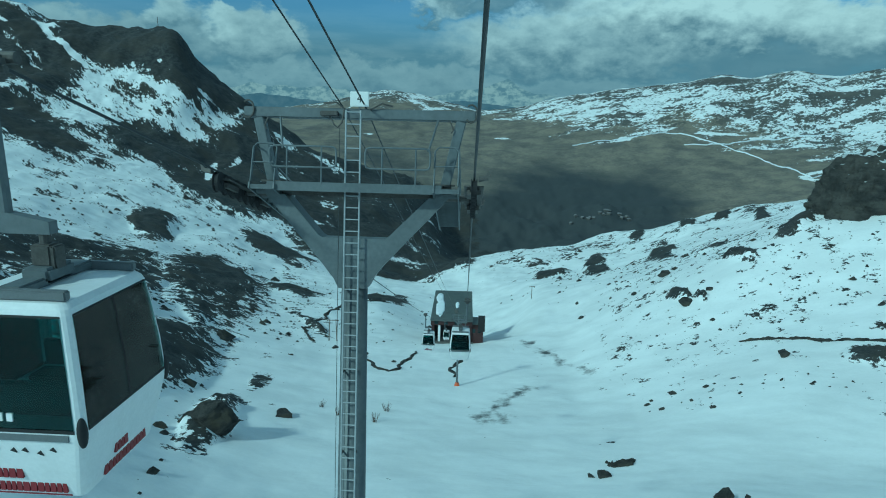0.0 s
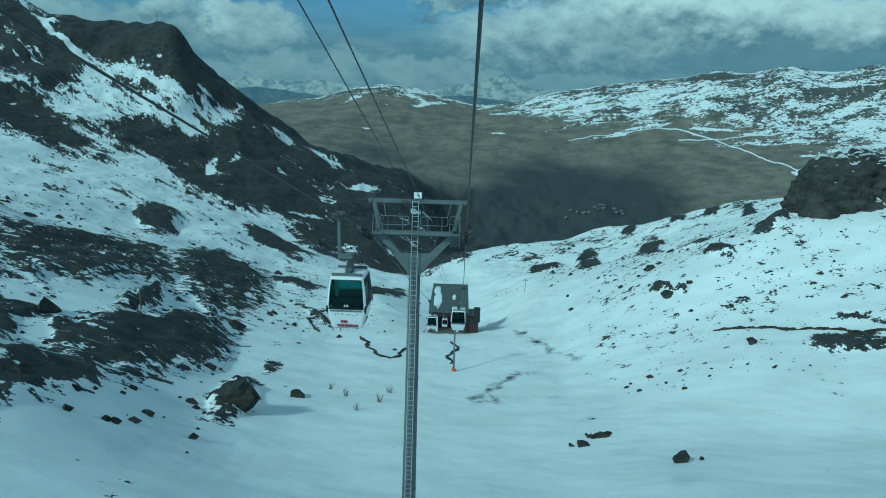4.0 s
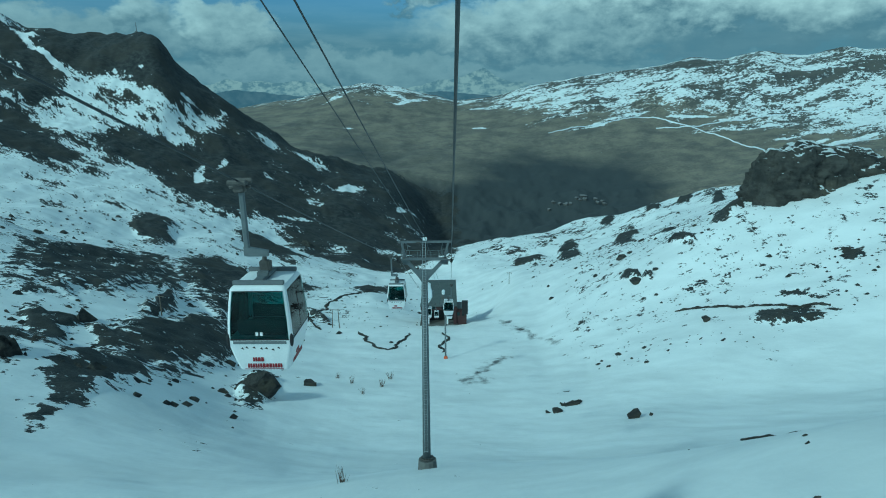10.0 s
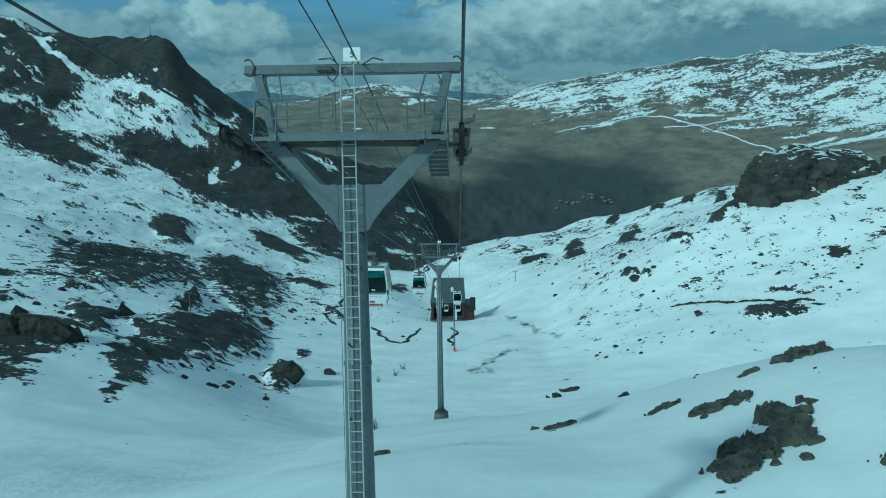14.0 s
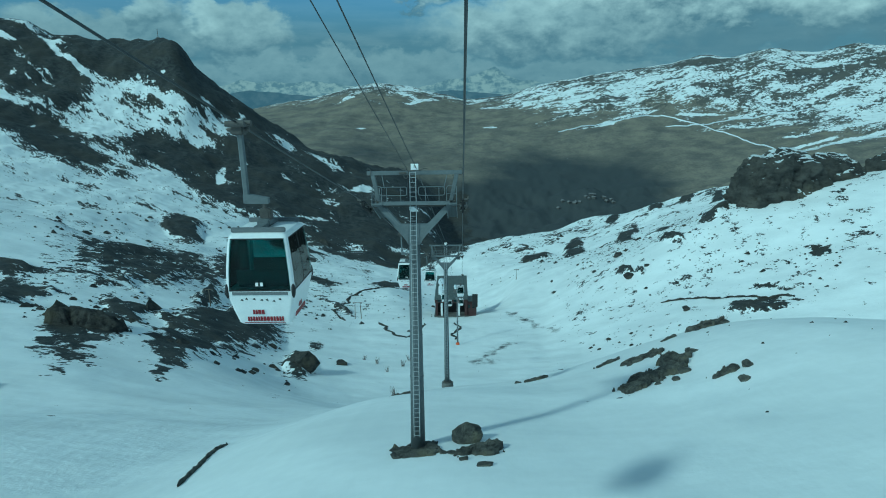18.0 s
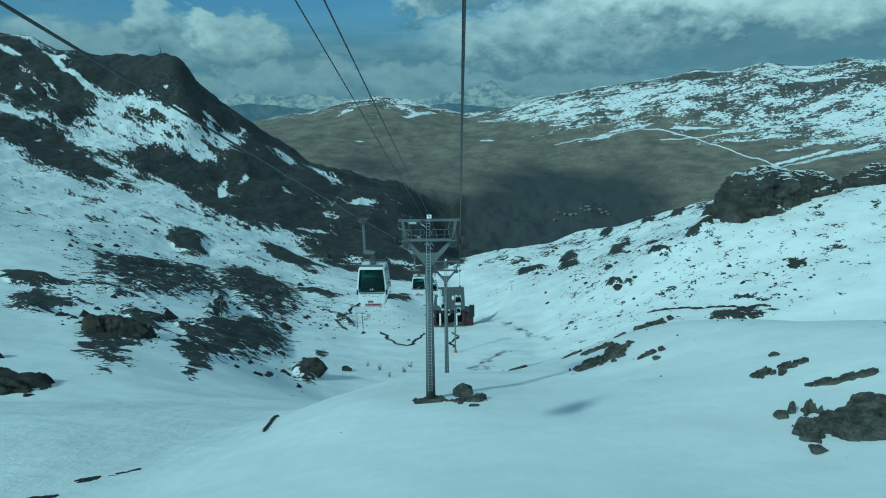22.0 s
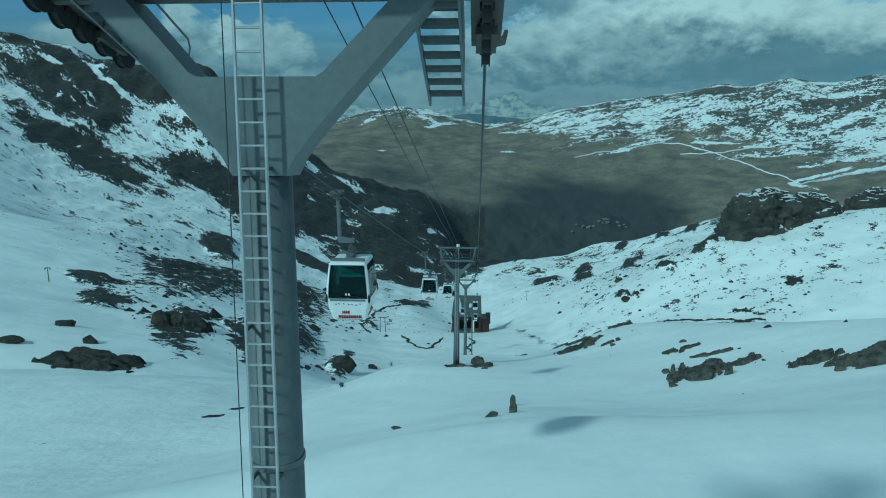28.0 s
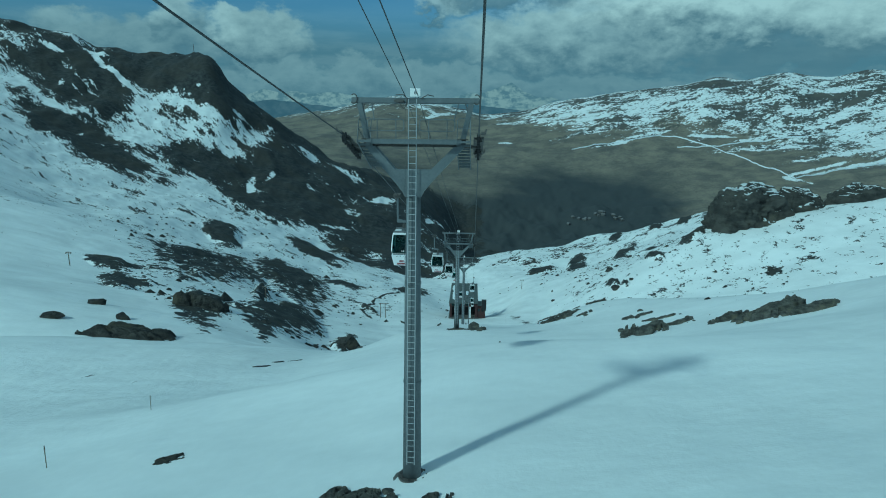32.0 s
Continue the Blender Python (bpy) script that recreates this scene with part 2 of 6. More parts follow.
def rock_material(name, dark, light, size, snowy=None):
    """Broken rock: beds, cracks and lichen, with snow lying where the surface is flat enough."""
    m = bpy.data.materials.new(name)
    m.use_nodes = True
    n, l = m.node_tree.nodes, m.node_tree.links
    b = n["Principled BSDF"]
    where = n.new("ShaderNodeTexCoord")

    def tex(scale, detail, rough, stretch=(1, 1, 1), turn=(0, 0, 0)):
        k, t = n.new("ShaderNodeMapping"), n.new("ShaderNodeTexNoise")
        k.inputs["Scale"].default_value, k.inputs["Rotation"].default_value = stretch, turn
        t.inputs["Scale"].default_value, t.inputs["Detail"].default_value, t.inputs["Roughness"].default_value = scale, detail, rough
        l.new(where.outputs["Object"], k.inputs["Vector"])
        l.new(k.outputs[0], t.inputs["Vector"])
        return t.outputs["Fac"]

    def fit(v, lo, hi):
        t = n.new("ShaderNodeMapRange")
        t.interpolation_type = "SMOOTHSTEP"
        t.inputs["From Min"].default_value, t.inputs["From Max"].default_value = lo, hi
        l.new(v, t.inputs["Value"])
        return t.outputs[0]

    def blend(f, a, c):
        t = n.new("ShaderNodeMix")
        t.data_type = "RGBA"
        l.new(f, t.inputs["Factor"])
        for k, v in (("A", a), ("B", c)):
            if isinstance(v, tuple):
                t.inputs[k].default_value = (*v, 1)
            else:
                l.new(v, t.inputs[k])
        return t.outputs["Result"]

    beds = tex(1.2 / size, 7, 0.65, (0.55, 0.55, 1.3), (0.25, 0.3, 0.4))
    patch, grit = tex((0.14 if snowy else 0.3) / size, 6, 0.6), tex(5.0 / size, 6, 0.7)
    base = blend(fit(beds, 0.34, 0.66), dark, light)
    base = blend(fit(patch, 0.52, 0.68), base, tuple(c * k for c, k in zip(light, (1.05, 1.0, 0.82))))
    base = blend(fit(grit, 0.58, 0.74), base, tuple(c * 0.45 for c in dark))
    if snowy:
        g, s, a = n.new("ShaderNodeNewGeometry"), n.new("ShaderNodeSeparateXYZ"), n.new("ShaderNodeMath")
        l.new(g.outputs["Normal"], s.inputs[0])
        a.operation = "MULTIPLY_ADD"
        l.new(patch, a.inputs[0])
        a.inputs[1].default_value = 1.6
        l.new(s.outputs["Z"], a.inputs[2])
        base = blend(fit(a.outputs[0], snowy, snowy + 0.06), base, (0.86, 0.89, 0.91))
    l.new(base, b.inputs["Base Color"])
    b.inputs["Roughness"].default_value = 0.88
    b.inputs["Specular IOR Level"].default_value = 0.3
    p, add = n.new("ShaderNodeBump"), n.new("ShaderNodeMath")
    add.operation = "ADD"
    l.new(beds, add.inputs[0])
    l.new(grit, add.inputs[1])
    p.inputs["Strength"].default_value, p.inputs["Distance"].default_value = 0.9, 0.35 * size
    l.new(add.outputs[0], p.inputs["Height"])
    l.new(p.outputs[0], b.inputs["Normal"])
    return m


ROCK = rock_material("grey_brown_schist", (0.048, 0.049, 0.047), (0.155, 0.152, 0.134), 0.7)
ROCK_DARK = rock_material("dark_wet_rock", (0.028, 0.029, 0.030), (0.078, 0.074, 0.066), 2.5)
CRAG_ROCK = rock_material("brown_grey_cliff", (0.045, 0.046, 0.045), (0.115, 0.111, 0.1), 9.0, 1.60)
SNOW_PATCH = material("old_snow_bed", (0.78, 0.82, 0.86), 0.6, 0, 0.05, 0.5, 0.2)
TWIG = material("bare_brown_twigs", (0.12, 0.09, 0.07), 0.85, 0, 0.3, 5)

# ---- the lie of the land: height across the valley at stations along it ----
SECTIONS = {}
SECTIONS[-260] = [(-3.0, 60), (-1.0, 72), (-0.3, 76), (0.0, 78), (0.4, 86), (1.2, 110), (3.0, 160)]
SECTIONS[-138] = [(-3.0, 20), (-1.0, 24), (-0.4, 29.5), (-0.2, 33), (0.0, 36.3), (0.2, 40), (0.4, 45), (1.0, 62), (3.0, 130)]
SECTIONS[-121] = [(-3.0, 14), (-1.0, 18.5), (-0.4, 25.3), (-0.2, 29.8), (0.0, 33.6), (0.2, 36), (0.4, 39.5), (1.0, 57), (3.0, 122)]
SECTIONS[-109] = [(-3.0, 12), (-1.1, 16.5), (-0.6, 19.5), (-0.4, 22.8), (-0.2, 27.4), (0.0, 32.0), (0.2, 33.5), (0.3, 34.5), (0.38, 36.0), (1.0, 53), (3.0, 118)]
SECTIONS[-100] = [(-3.0, 10), (-1.1, 14), (-0.6, 17), (-0.3, 21), (0.0, 27.6), (0.2, 29.4), (0.38, 33), (1.0, 50), (3.0, 115)]
SECTIONS[-80] = [(-3.0, 5), (-1.1, 10), (-0.6, 12), (-0.3, 14.5), (-0.12, 18.5), (0.04, 20.6), (0.15, 21.2), (0.3, 23.5), (0.45, 29), (1.0, 45), (3.0, 108)]
SECTIONS[-58] = [(-3.0, 2), (-1.1, 7), (-0.6, 8), (-0.28, 8.5), (-0.2, 10.8), (-0.12, 14.2), (-0.04, 15.3), (0.04, 15.2), (0.12, 15), (0.22, 17), (0.3, 19.5), (0.45, 23), (0.65, 24), (1.0, 28), (3.0, 95)]
SECTIONS[-36] = [(-3.0, -6), (-1.1, 2), (-0.6, 2), (-0.28, 0.5), (-0.22, 3), (-0.14, 6.3), (-0.04, 8.3), (0.04, 8.4), (0.12, 8.4), (0.21, 11.2), (0.3, 15), (0.48, 15.6), (0.65, 14), (1.0, 14), (3.0, 80)]
SECTIONS[-15] = [(-3.0, -10), (-1.1, -6), (-0.6, -7), (-0.28, -8), (-0.1, -4), (0.0, -2), (0.1, -0.5), (0.2, 3), (0.3, 6.3), (0.45, 7.8), (0.6, 6), (1.0, 3), (3.0, 60)]
SECTIONS[10] = [(-2.727, -14), (-1.0, -17), (-0.545, -19), (-0.255, -20), (-0.091, -15.5), (-0.027, -14), (0.045, -13.5), (0.182, -12), (0.318, -11), (0.545, -14), (0.909, -16), (2.727, 40)]
SECTIONS[60] = [(-2.5, 0), (-1.25, -14), (-0.688, -27), (-0.375, -40), (-0.156, -47), (0.0, -46), (0.125, -46), (0.281, -42), (0.5, -38), (0.938, -30), (1.875, 20)]
SECTIONS[110] = [(-2.381, 10), (-1.19, -22), (-0.571, -36), (-0.429, -50), (-0.286, -66), (-0.143, -70), (0.0, -69), (0.143, -68), (0.262, -63), (0.429, -62), (0.714, -55), (1.095, -25), (1.905, 40)]
SECTIONS[150] = [(-2.0, 5), (-1.0, -30), (-0.6, -50), (-0.448, -61), (-0.304, -76), (-0.16, -82), (0.0, -82), (0.152, -81), (0.28, -76), (0.48, -72), (0.68, -66), (0.96, -45), (1.6, 0)]
SECTIONS[250] = [(-2.0, 40), (-1.143, -10), (-0.671, -47), (-0.457, -72), (-0.314, -98), (-0.171, -105), (0.0, -107), (0.143, -104), (0.257, -90), (0.371, -75), (0.514, -62), (0.657, -44), (1.143, -5)]
SECTIONS[340] = [(-1.818, 40), (-1.136, 5), (-0.682, -45), (-0.455, -85), (-0.273, -115), (-0.182, -122), (0.0, -121), (0.136, -115), (0.227, -90), (0.295, -70), (0.364, -54), (0.425, -40), (0.523, -30), (0.682, -14), (0.909, 5)]
SECTIONS[460] = [(-1.051, 4.8), (-0.782, -57.2), (-0.594, -84.8), (-0.423, -105.5), (-0.289, -126.9), (-0.211, -133.7), (-0.115, -141.0), (-0.008, -157.0), (0.06, -146.6), (0.097, -126.9), (0.173, -114.7), (0.256, -94.0), (0.355, -77.0), (0.443, -56.1), (0.531, -44.4), (0.678, -33.0), (0.963, -17.9)]
SECTIONS[650] = [(-1.039, 34.8), (-0.775, -53.6), (-0.635, -79.2), (-0.495, -112.2), (-0.372, -136.7), (-0.268, -160.6), (-0.191, -168.1), (-0.114, -175.6), (-0.017, -177.1), (0.049, -166.7), (0.116, -160.8), (0.191, -150.6), (0.264, -128.2), (0.345, -103.4), (0.425, -83.9), (0.531, -67.6), (0.679, -54.5), (0.964, -36.9)]
SECTIONS[900] = [(-1.018, 122.4), (-0.761, -5.1), (-0.625, -52.2), (-0.488, -95.3), (-0.367, -133.9), (-0.265, -172.8), (-0.17, -202.4), (-0.075, -227.2), (-0.017, -203.6), (0.059, -188.2), (0.133, -173.9), (0.217, -159.8), (0.29, -142.9), (0.344, -124.4), (0.397, -110.7), (0.486, -95.4), (0.678, -80.1), (0.965, -62.0)]
SECTIONS[1150] = [(-1.007, 197.2), (-0.748, 74.0), (-0.616, 11.1), (-0.48, -47.1), (-0.362, -94.3), (-0.261, -141.8), (-0.186, -165.9), (-0.111, -202.1), (-0.055, -238.5), (-0.017, -271.6), (0.059, -269.3), (0.218, -239.3), (0.346, -203.9), (0.489, -163.5), (0.681, -130.1), (0.968, -98.3)]
SECTIONS[1600] = [(-1.076, 412.6), (-0.817, 300.7), (-0.729, 270.2), (-0.676, 254.7), (-0.642, 229.5), (-0.57, 209.3), (-0.47, 211.6), (-0.44, 196.5), (-0.421, 126.1), (-0.378, 73.4), (-0.335, 20.2), (-0.256, -69.7), (-0.156, -145.7), (-0.091, -184.2), (-0.064, -232.3), (-0.027, -330.1), (0.077, -330.6), (0.217, -306.7), (0.356, -299.3), (0.537, -268.3), (0.686, -237.6), (0.976, -208.7)]
SECTIONS[2000] = [(-1.15, -66.2), (-0.765, -91.4), (-0.481, -114.9), (-0.34, -116.9), (-0.201, -147.7), (-0.091, -187.8), (-0.017, -217.8), (0.076, -238.3), (0.214, -259.3), (0.396, -241.7), (0.53, -214.4), (0.677, -187.6), (0.964, -153.8)]
SECTIONS[2700] = [(-1.143, -23.3), (-0.759, -37.1), (-0.477, -51.0), (-0.337, -61.7), (-0.199, -77.3), (-0.062, -118.0), (0.075, -113.3), (0.21, -98.6), (0.388, -85.1), (0.52, -73.2), (0.665, -44.7), (0.949, -22.5)]
SECTIONS[3900] = [(-1.145, -86.5), (-0.477, -89.3), (-0.364, -21.1), (-0.335, 10.0), (-0.289, 40.3), (-0.233, 70.1), (-0.178, 127.6), (-0.124, 156.8), (-0.079, 127.3), (-0.034, 87.2), (0.011, 40.1), (0.074, 65.8), (0.127, 133.1), (0.206, 181.5), (0.276, 212.7), (0.328, 244.4), (0.374, 286.2), (0.422, 267.3), (0.481, 321.5), (0.542, 285.5), (0.609, 335.6), (0.65, 320.5), (0.927, 353.7)]
SECTIONS[4300] = [(-1.147, -119.3), (-0.478, -129.9), (-0.234, -12.3), (-0.107, 2.3), (0.074, -4.6), (0.429, 0.8), (0.947, -19.4)]
ROCK_LEFT = [
    (-0.4818, 7.249, 0.0766, 0.0208, -0.0089, -0.0711),
    (-0.3617, 7.2802, 0.073, -0.0044, -0.0103, -0.0622),
    (-0.2428, 7.2404, 0.1504, 0.0008, -0.0151, -0.1193),
    (-0.3933, 7.1567, 0.0909, -0.0383, -0.0096, -0.0599),
    (-0.1686, 7.1959, 0.1091, 0.0143, -0.0107, -0.1064),
    (-0.6891, 7.1676, 0.115, -0.0607, -0.0189, -0.0866),
    (-0.716, 7.2341, 0.0635, 0.008, -0.0078, -0.0437),
    (-0.537, 6.4373, 0.1189, 0.1119, -0.0056, -0.1562),
    (-0.3565, 6.5906, 0.0615, -0.0359, -0.0147, -0.1844),
    (-0.6369, 5.9921, 0.0737, 0.0816, -0.0018, -0.0998),
    (-0.7487, 6.1347, 0.058, 0.0201, -0.002, -0.0246),
    (-0.3878, 6.2354, 0.0714, 0.0919, -0.0027, -0.1108),
    (-0.4835, 6.005, 0.048, 0.0569, -0.0043, -0.0835),
    (-0.4667, 6.8594, 0.0284, -0.0399, -0.0114, -0.0841),
]
ROCK_LEFT += [
    (-0.1219, 6.7249, 0.0349, 0.0305, -0.0002, -0.0576),
    (-0.1229, 7.0478, 0.0569, 0.0103, -0.0019, -0.0774),
    (-0.2853, 6.9556, 0.0509, -0.0386, -0.0065, -0.0614),
    (-0.7716, 6.2134, 0.0576, 0.0062, -0.0041, -0.0304),
    (-0.7852, 6.1031, 0.04, 0.0231, -0.0019, -0.0659),
    (-0.2499, 6.664, 0.038, -0.0061, -0.0011, -0.0299),
    (-0.518, 6.337, 0.0137, 0.0157, -0.0008, -0.0279),
    (-0.7039, 5.9039, 0.0269, -0.002, -0.003, -0.0163),
    (-0.6852, 5.8891, 0.0192, -0.0007, -0.0026, -0.0144),
    (-0.4274, 6.3647, 0.0113, -0.0061, -0.0068, -0.0504),
    (-0.213, 6.5179, 0.0248, -0.0347, -0.0026, -0.0146),
    (-0.4382, 6.3031, 0.021, 0.0207, -0.0026, -0.0362),
]
ROCK_UPPER = [
    (-0.6856, 7.3874, 0.0972, -0.0376, -0.0302, -0.0908),
    (-0.5556, 7.4582, 0.0969, -0.0001, -0.0088, -0.0434),
    (-0.4742, 7.4589, 0.0902, -0.0299, -0.0134, -0.0465),
    (-0.3889, 7.4669, 0.0505, -0.0025, -0.019, -0.0557),
    (-0.3144, 7.4744, 0.0562, 0.001, -0.0098, -0.3326),
    (-0.2382, 7.4857, 0.0663, 0.012, -0.0059, -0.2049),
    (-0.1561, 7.4817, 0.0799, 0.0648, -0.0043, -0.0847),
    (-0.7052, 7.4611, 0.0511, 0.0032, -0.0036, -0.0202),
]
ROCK_RIGHT = [
    (0.2755, 6.7833, 0.0181, 0.0632, 0.0034, -0.1238),
    (0.3454, 6.4491, 0.0179, -0.0136, 0.0016, -0.0168),
    (0.271, 6.4223, 0.0131, -0.0134, 0.0004, -0.0111),
    (0.4877, 6.2379, 0.0538, -0.0086, 0.0015, -0.0129),
    (0.1873, 6.8476, 0.0157, 0.0114, 0.0031, -0.1169),
    (0.5839, 6.3238, 0.0164, -0.0068, 0.0009, -0.0095),
    (0.4144, 6.8943, 0.0071, 0.0595, 0.0048, -0.0623),
    (0.2491, 7.0408, 0.0102, 0.0081, 0.0014, -0.0286),
    (0.3172, 7.0084, 0.0118, 0.001, 0.0015, -0.0329),
    (0.3663, 7.0136, 0.01, 0.0094, 0.0015, -0.0378),
    (0.2955, 6.399, 0.0084, -0.0058, 0.0003, -0.0063),
    (0.503, 6.281, 0.0149, -0.0055, 0.0003, -0.0046),
    (0.536, 6.2616, 0.013, -0.0048, 0.0003, -0.0042),
    (0.1252, 6.884, 0.0272, 0.014, 0.0013, -0.0217),
]
ROCK_RIGHT += [
    (0.0302, 7.503, 0.0189, 0.0005, 0.0, -0.023),
    (0.415, 6.47, 0.03, 0.012, 0.004, -0.02),
    (0.33, 6.56, 0.03, 0.012, 0.003, -0.014),
]
ROCK_LOW = [
    (-0.2863, 6.143, 0.0198, 0.0573, 0.0167, -0.0342),
    (-0.2534, 6.2699, 0.012, 0.0182, 0.0051, -0.0233),
    (-0.5758, 6.1099, 0.0237, 0.0154, 0.0264, -0.0702),
    (-0.5612, 6.1647, 0.0256, 0.0157, 0.0033, -0.0141),
    (-0.4133, 6.1992, 0.0838, 0.0875, 0.0121, -0.0778),
    (-0.4662, 6.0371, 0.0352, 0.031, 0.0142, -0.0487),
    (-0.491, 6.144, 0.0309, -0.0267, -0.0034, -0.027),
    (-0.4287, 6.4724, 0.0213, 0.0339, 0.0028, -0.0334),
]
SNOW_BEDS = [
    (-0.2159, 7.277, 0.0207, -0.0209, -0.0062, -0.0328),
    (-0.2478, 7.1818, 0.034, 0.0176, -0.0005, -0.0099),
    (-0.3938, 7.2524, 0.0077, -0.0013, -0.008, -0.0499),
    (-0.3613, 7.2929, 0.0154, 0.033, 0.0024, -0.0096),
    (-0.1662, 7.3891, 0.0239, 0.0185, -0.0008, -0.0144),
    (-0.078, 7.4113, 0.0088, 0.0168, -0.0014, -0.0197),
    (-0.6786, 7.3875, 0.0438, -0.0464, -0.0043, -0.0083),
    (-0.7148, 7.3596, 0.0074, -0.0007, -0.0055, -0.019),
    (-0.6873, 7.3532, 0.013, -0.0133, -0.0044, -0.0083),
    (-0.6928, 7.4216, 0.0077, -0.014, -0.004, -0.0063),
    (-0.6325, 7.4445, 0.0218, -0.0211, -0.0033, -0.0079),
    (-0.6119, 7.4265, 0.0308, -0.0253, -0.0032, -0.0069),
    (-0.6554, 7.3849, 0.0124, -0.0099, -0.0028, -0.0058),
    (-0.5629, 7.3778, 0.0207, -0.0007, -0.0025, -0.0089),
]
SNOW_BEDS += [
    (-0.7228, 7.2639, 0.0453, -0.0197, -0.004, -0.0166),
    (-0.2656, 7.469, 0.1054, 0.0056, -0.0032, -0.0266),
    (-0.3555, 7.429, 0.0391, 0.0036, -0.003, -0.0129),
    (-0.3813, 7.4422, 0.0455, 0.0074, -0.0032, -0.0125),
    (-0.5126, 7.4327, 0.0046, 0.0007, -0.0005, -0.0058),
    (-0.47, 7.4455, 0.0058, -0.0013, -0.0016, -0.0047),
    (-0.4587, 7.4325, 0.0064, 0.0021, -0.0003, -0.0029),
    (-0.699, 7.1944, 0.0145, 0.0071, -0.0019, -0.0147),
    (-0.7152, 7.4457, 0.0211, -0.0052, -0.0032, -0.0125),
]
FAR_SNOW = [
    (0.5374, 8.011, 0.1416, 0.0283, 0.0013, -0.0174),
    (0.6065, 8.0159, 0.0684, 0.007, 0.0019, -0.0243),
    (0.5919, 7.9503, 0.0844, 0.0291, 0.0011, -0.0117),
    (0.6207, 7.8843, 0.0751, 0.0362, 0.0012, -0.0117),
    (0.5513, 7.8735, 0.0499, 0.0291, 0.001, -0.0091),
    (0.4663, 8.0408, 0.0515, 0.0143, 0.0009, -0.009),
    (0.254, 8.0506, 0.0641, 0.0377, 0.0011, -0.01),
    (0.1997, 8.0976, 0.0692, 0.0282, 0.0011, -0.0131),
    (-0.052, 8.2289, 0.036, 0.0461, 0.0002, -0.0118),
    (-0.0879, 8.2408, 0.0252, -0.0226, -0.001, -0.0119),
    (-0.1601, 8.2654, 0.0322, 0.0659, 0.0017, -0.0198),
    (0.5223, 7.8254, 0.0269, -0.0229, -0.0002, -0.0086),
    (0.0741, 8.1884, 0.0535, -0.0108, 0.0003, -0.0129),
    (0.3779, 8.0542, 0.0442, -0.0045, 0.0002, -0.0068),
]
FAR_SNOW += [
    (0.0474, 8.0601, 0.0109, -0.002, 0.0, -0.0077),
    (-0.1624, 8.0287, 0.0092, 0.0034, -0.0001, -0.0062),
]


def lateral(y):
    """Width by which the cross-sections of the land are scaled: they fan out down the valley."""
    return np.where(y < 0, 100.0, y + 100.0)


STATIONS = sorted(SECTIONS)


def section(i, q):
    """Height of one cross-section at the scaled offset q, with its knots rounded off."""
    ks = SECTIONS[STATIONS[i]]
    a, b = np.array([k[0] for k in ks]), np.array([k[1] for k in ks])
    w = 0.05 if STATIONS[i] < 200 else 0.012
    return sum(np.interp(q + w * d, a, b) * g for d, g in ((-1, 0.2), (-0.5, 0.2), (0, 0.2), (0.5, 0.2), (1, 0.2)))


def value_noise(x, y, seed=0):
    """Smooth lattice noise between -1 and 1."""
    xi, yi = np.floor(x), np.floor(y)
    fx, fy = x - xi, y - yi
    fx, fy = fx * fx * (3 - 2 * fx), fy * fy * (3 - 2 * fy)

    def lattice(a, b):
        h = np.sin(a * 127.1 + b * 311.7 + seed * 74.7) * 43758.5453
        return 2 * (h - np.floor(h)) - 1
    top = lattice(xi, yi) * (1 - fx) + lattice(xi + 1, yi) * fx
    low = lattice(xi, yi + 1) * (1 - fx) + lattice(xi + 1, yi + 1) * fx
    return top * (1 - fy) + low * fy


def fractal(x, y, size, octaves=4, seed=0):
    total, amp = 0, 1
    for k in range(octaves):
        total = total + amp * value_noise(x / size + 17.3 * k, y / size - 9.1 * k, seed + k)
        size, amp = size / 2, amp / 2
    return total


def base_height(x, y):
    """The land without its small relief: the sections joined along the valley by a cubic."""
    x, y = np.asarray(x, float), np.asarray(y, float)
    q = x / lateral(y)
    s = np.array(STATIONS, float)
    k = np.clip(np.searchsorted(s, y) - 1, 0, len(s) - 2)
    out = np.zeros_like(y)
    for i in range(len(s) - 1):
        m = k == i
        if not m.any():
            continue
        qm, ym = q[m], np.clip(y[m], s[0], s[-1])
        z = [section(min(max(j, 0), len(s) - 1), qm) for j in range(i - 1, i + 3)]
        h = s[i + 1] - s[i]
        u = (ym - s[i]) / h
        d1, d0, d2 = (z[2] - z[1]) / h, None, None
        d0 = (z[1] - z[0]) / (s[i] - s[i - 1]) if i > 0 else d1
        d2 = (z[3] - z[2]) / (s[i + 2] - s[i + 1]) if i + 2 < len(s) else d1
        a = np.where(d0 * d1 > 0, 2 * d0 * d1 / (d0 + d1 + 1e-12), 0)
        b = np.where(d2 * d1 > 0, 2 * d2 * d1 / (d2 + d1 + 1e-12), 0)
        out[m] = ((2 * u**3 - 3 * u**2 + 1) * z[1] + (u**3 - 2 * u**2 + u) * h * a
                  + (3 * u**2 - 2 * u**3) * z[2] + (u**3 - u**2) * h * b)
    return out


def patches(rows, q, v):
    """How far inside the nearest of the oblique oval beds a place lies: 1 at a bed's middle, 0 at its rim."""
    best = np.full(q.shape, -3.0)
    for cq, cv, aq, av, bq, bv in rows:
        near = np.abs(q - cq) < 2.2 * (abs(aq) + abs(bq)) + 0.01
        if not near.any():
            continue
        det = aq * bv - av * bq
        if abs(det) < 1e-9:
            continue
        dq, dv = q[near] - cq, v[near] - cv
        s, t = (dq * bv - dv * bq) / det, (aq * dv - av * dq) / det
        best[near] = np.maximum(best[near], 1 - np.sqrt(s * s + t * t))
    return best


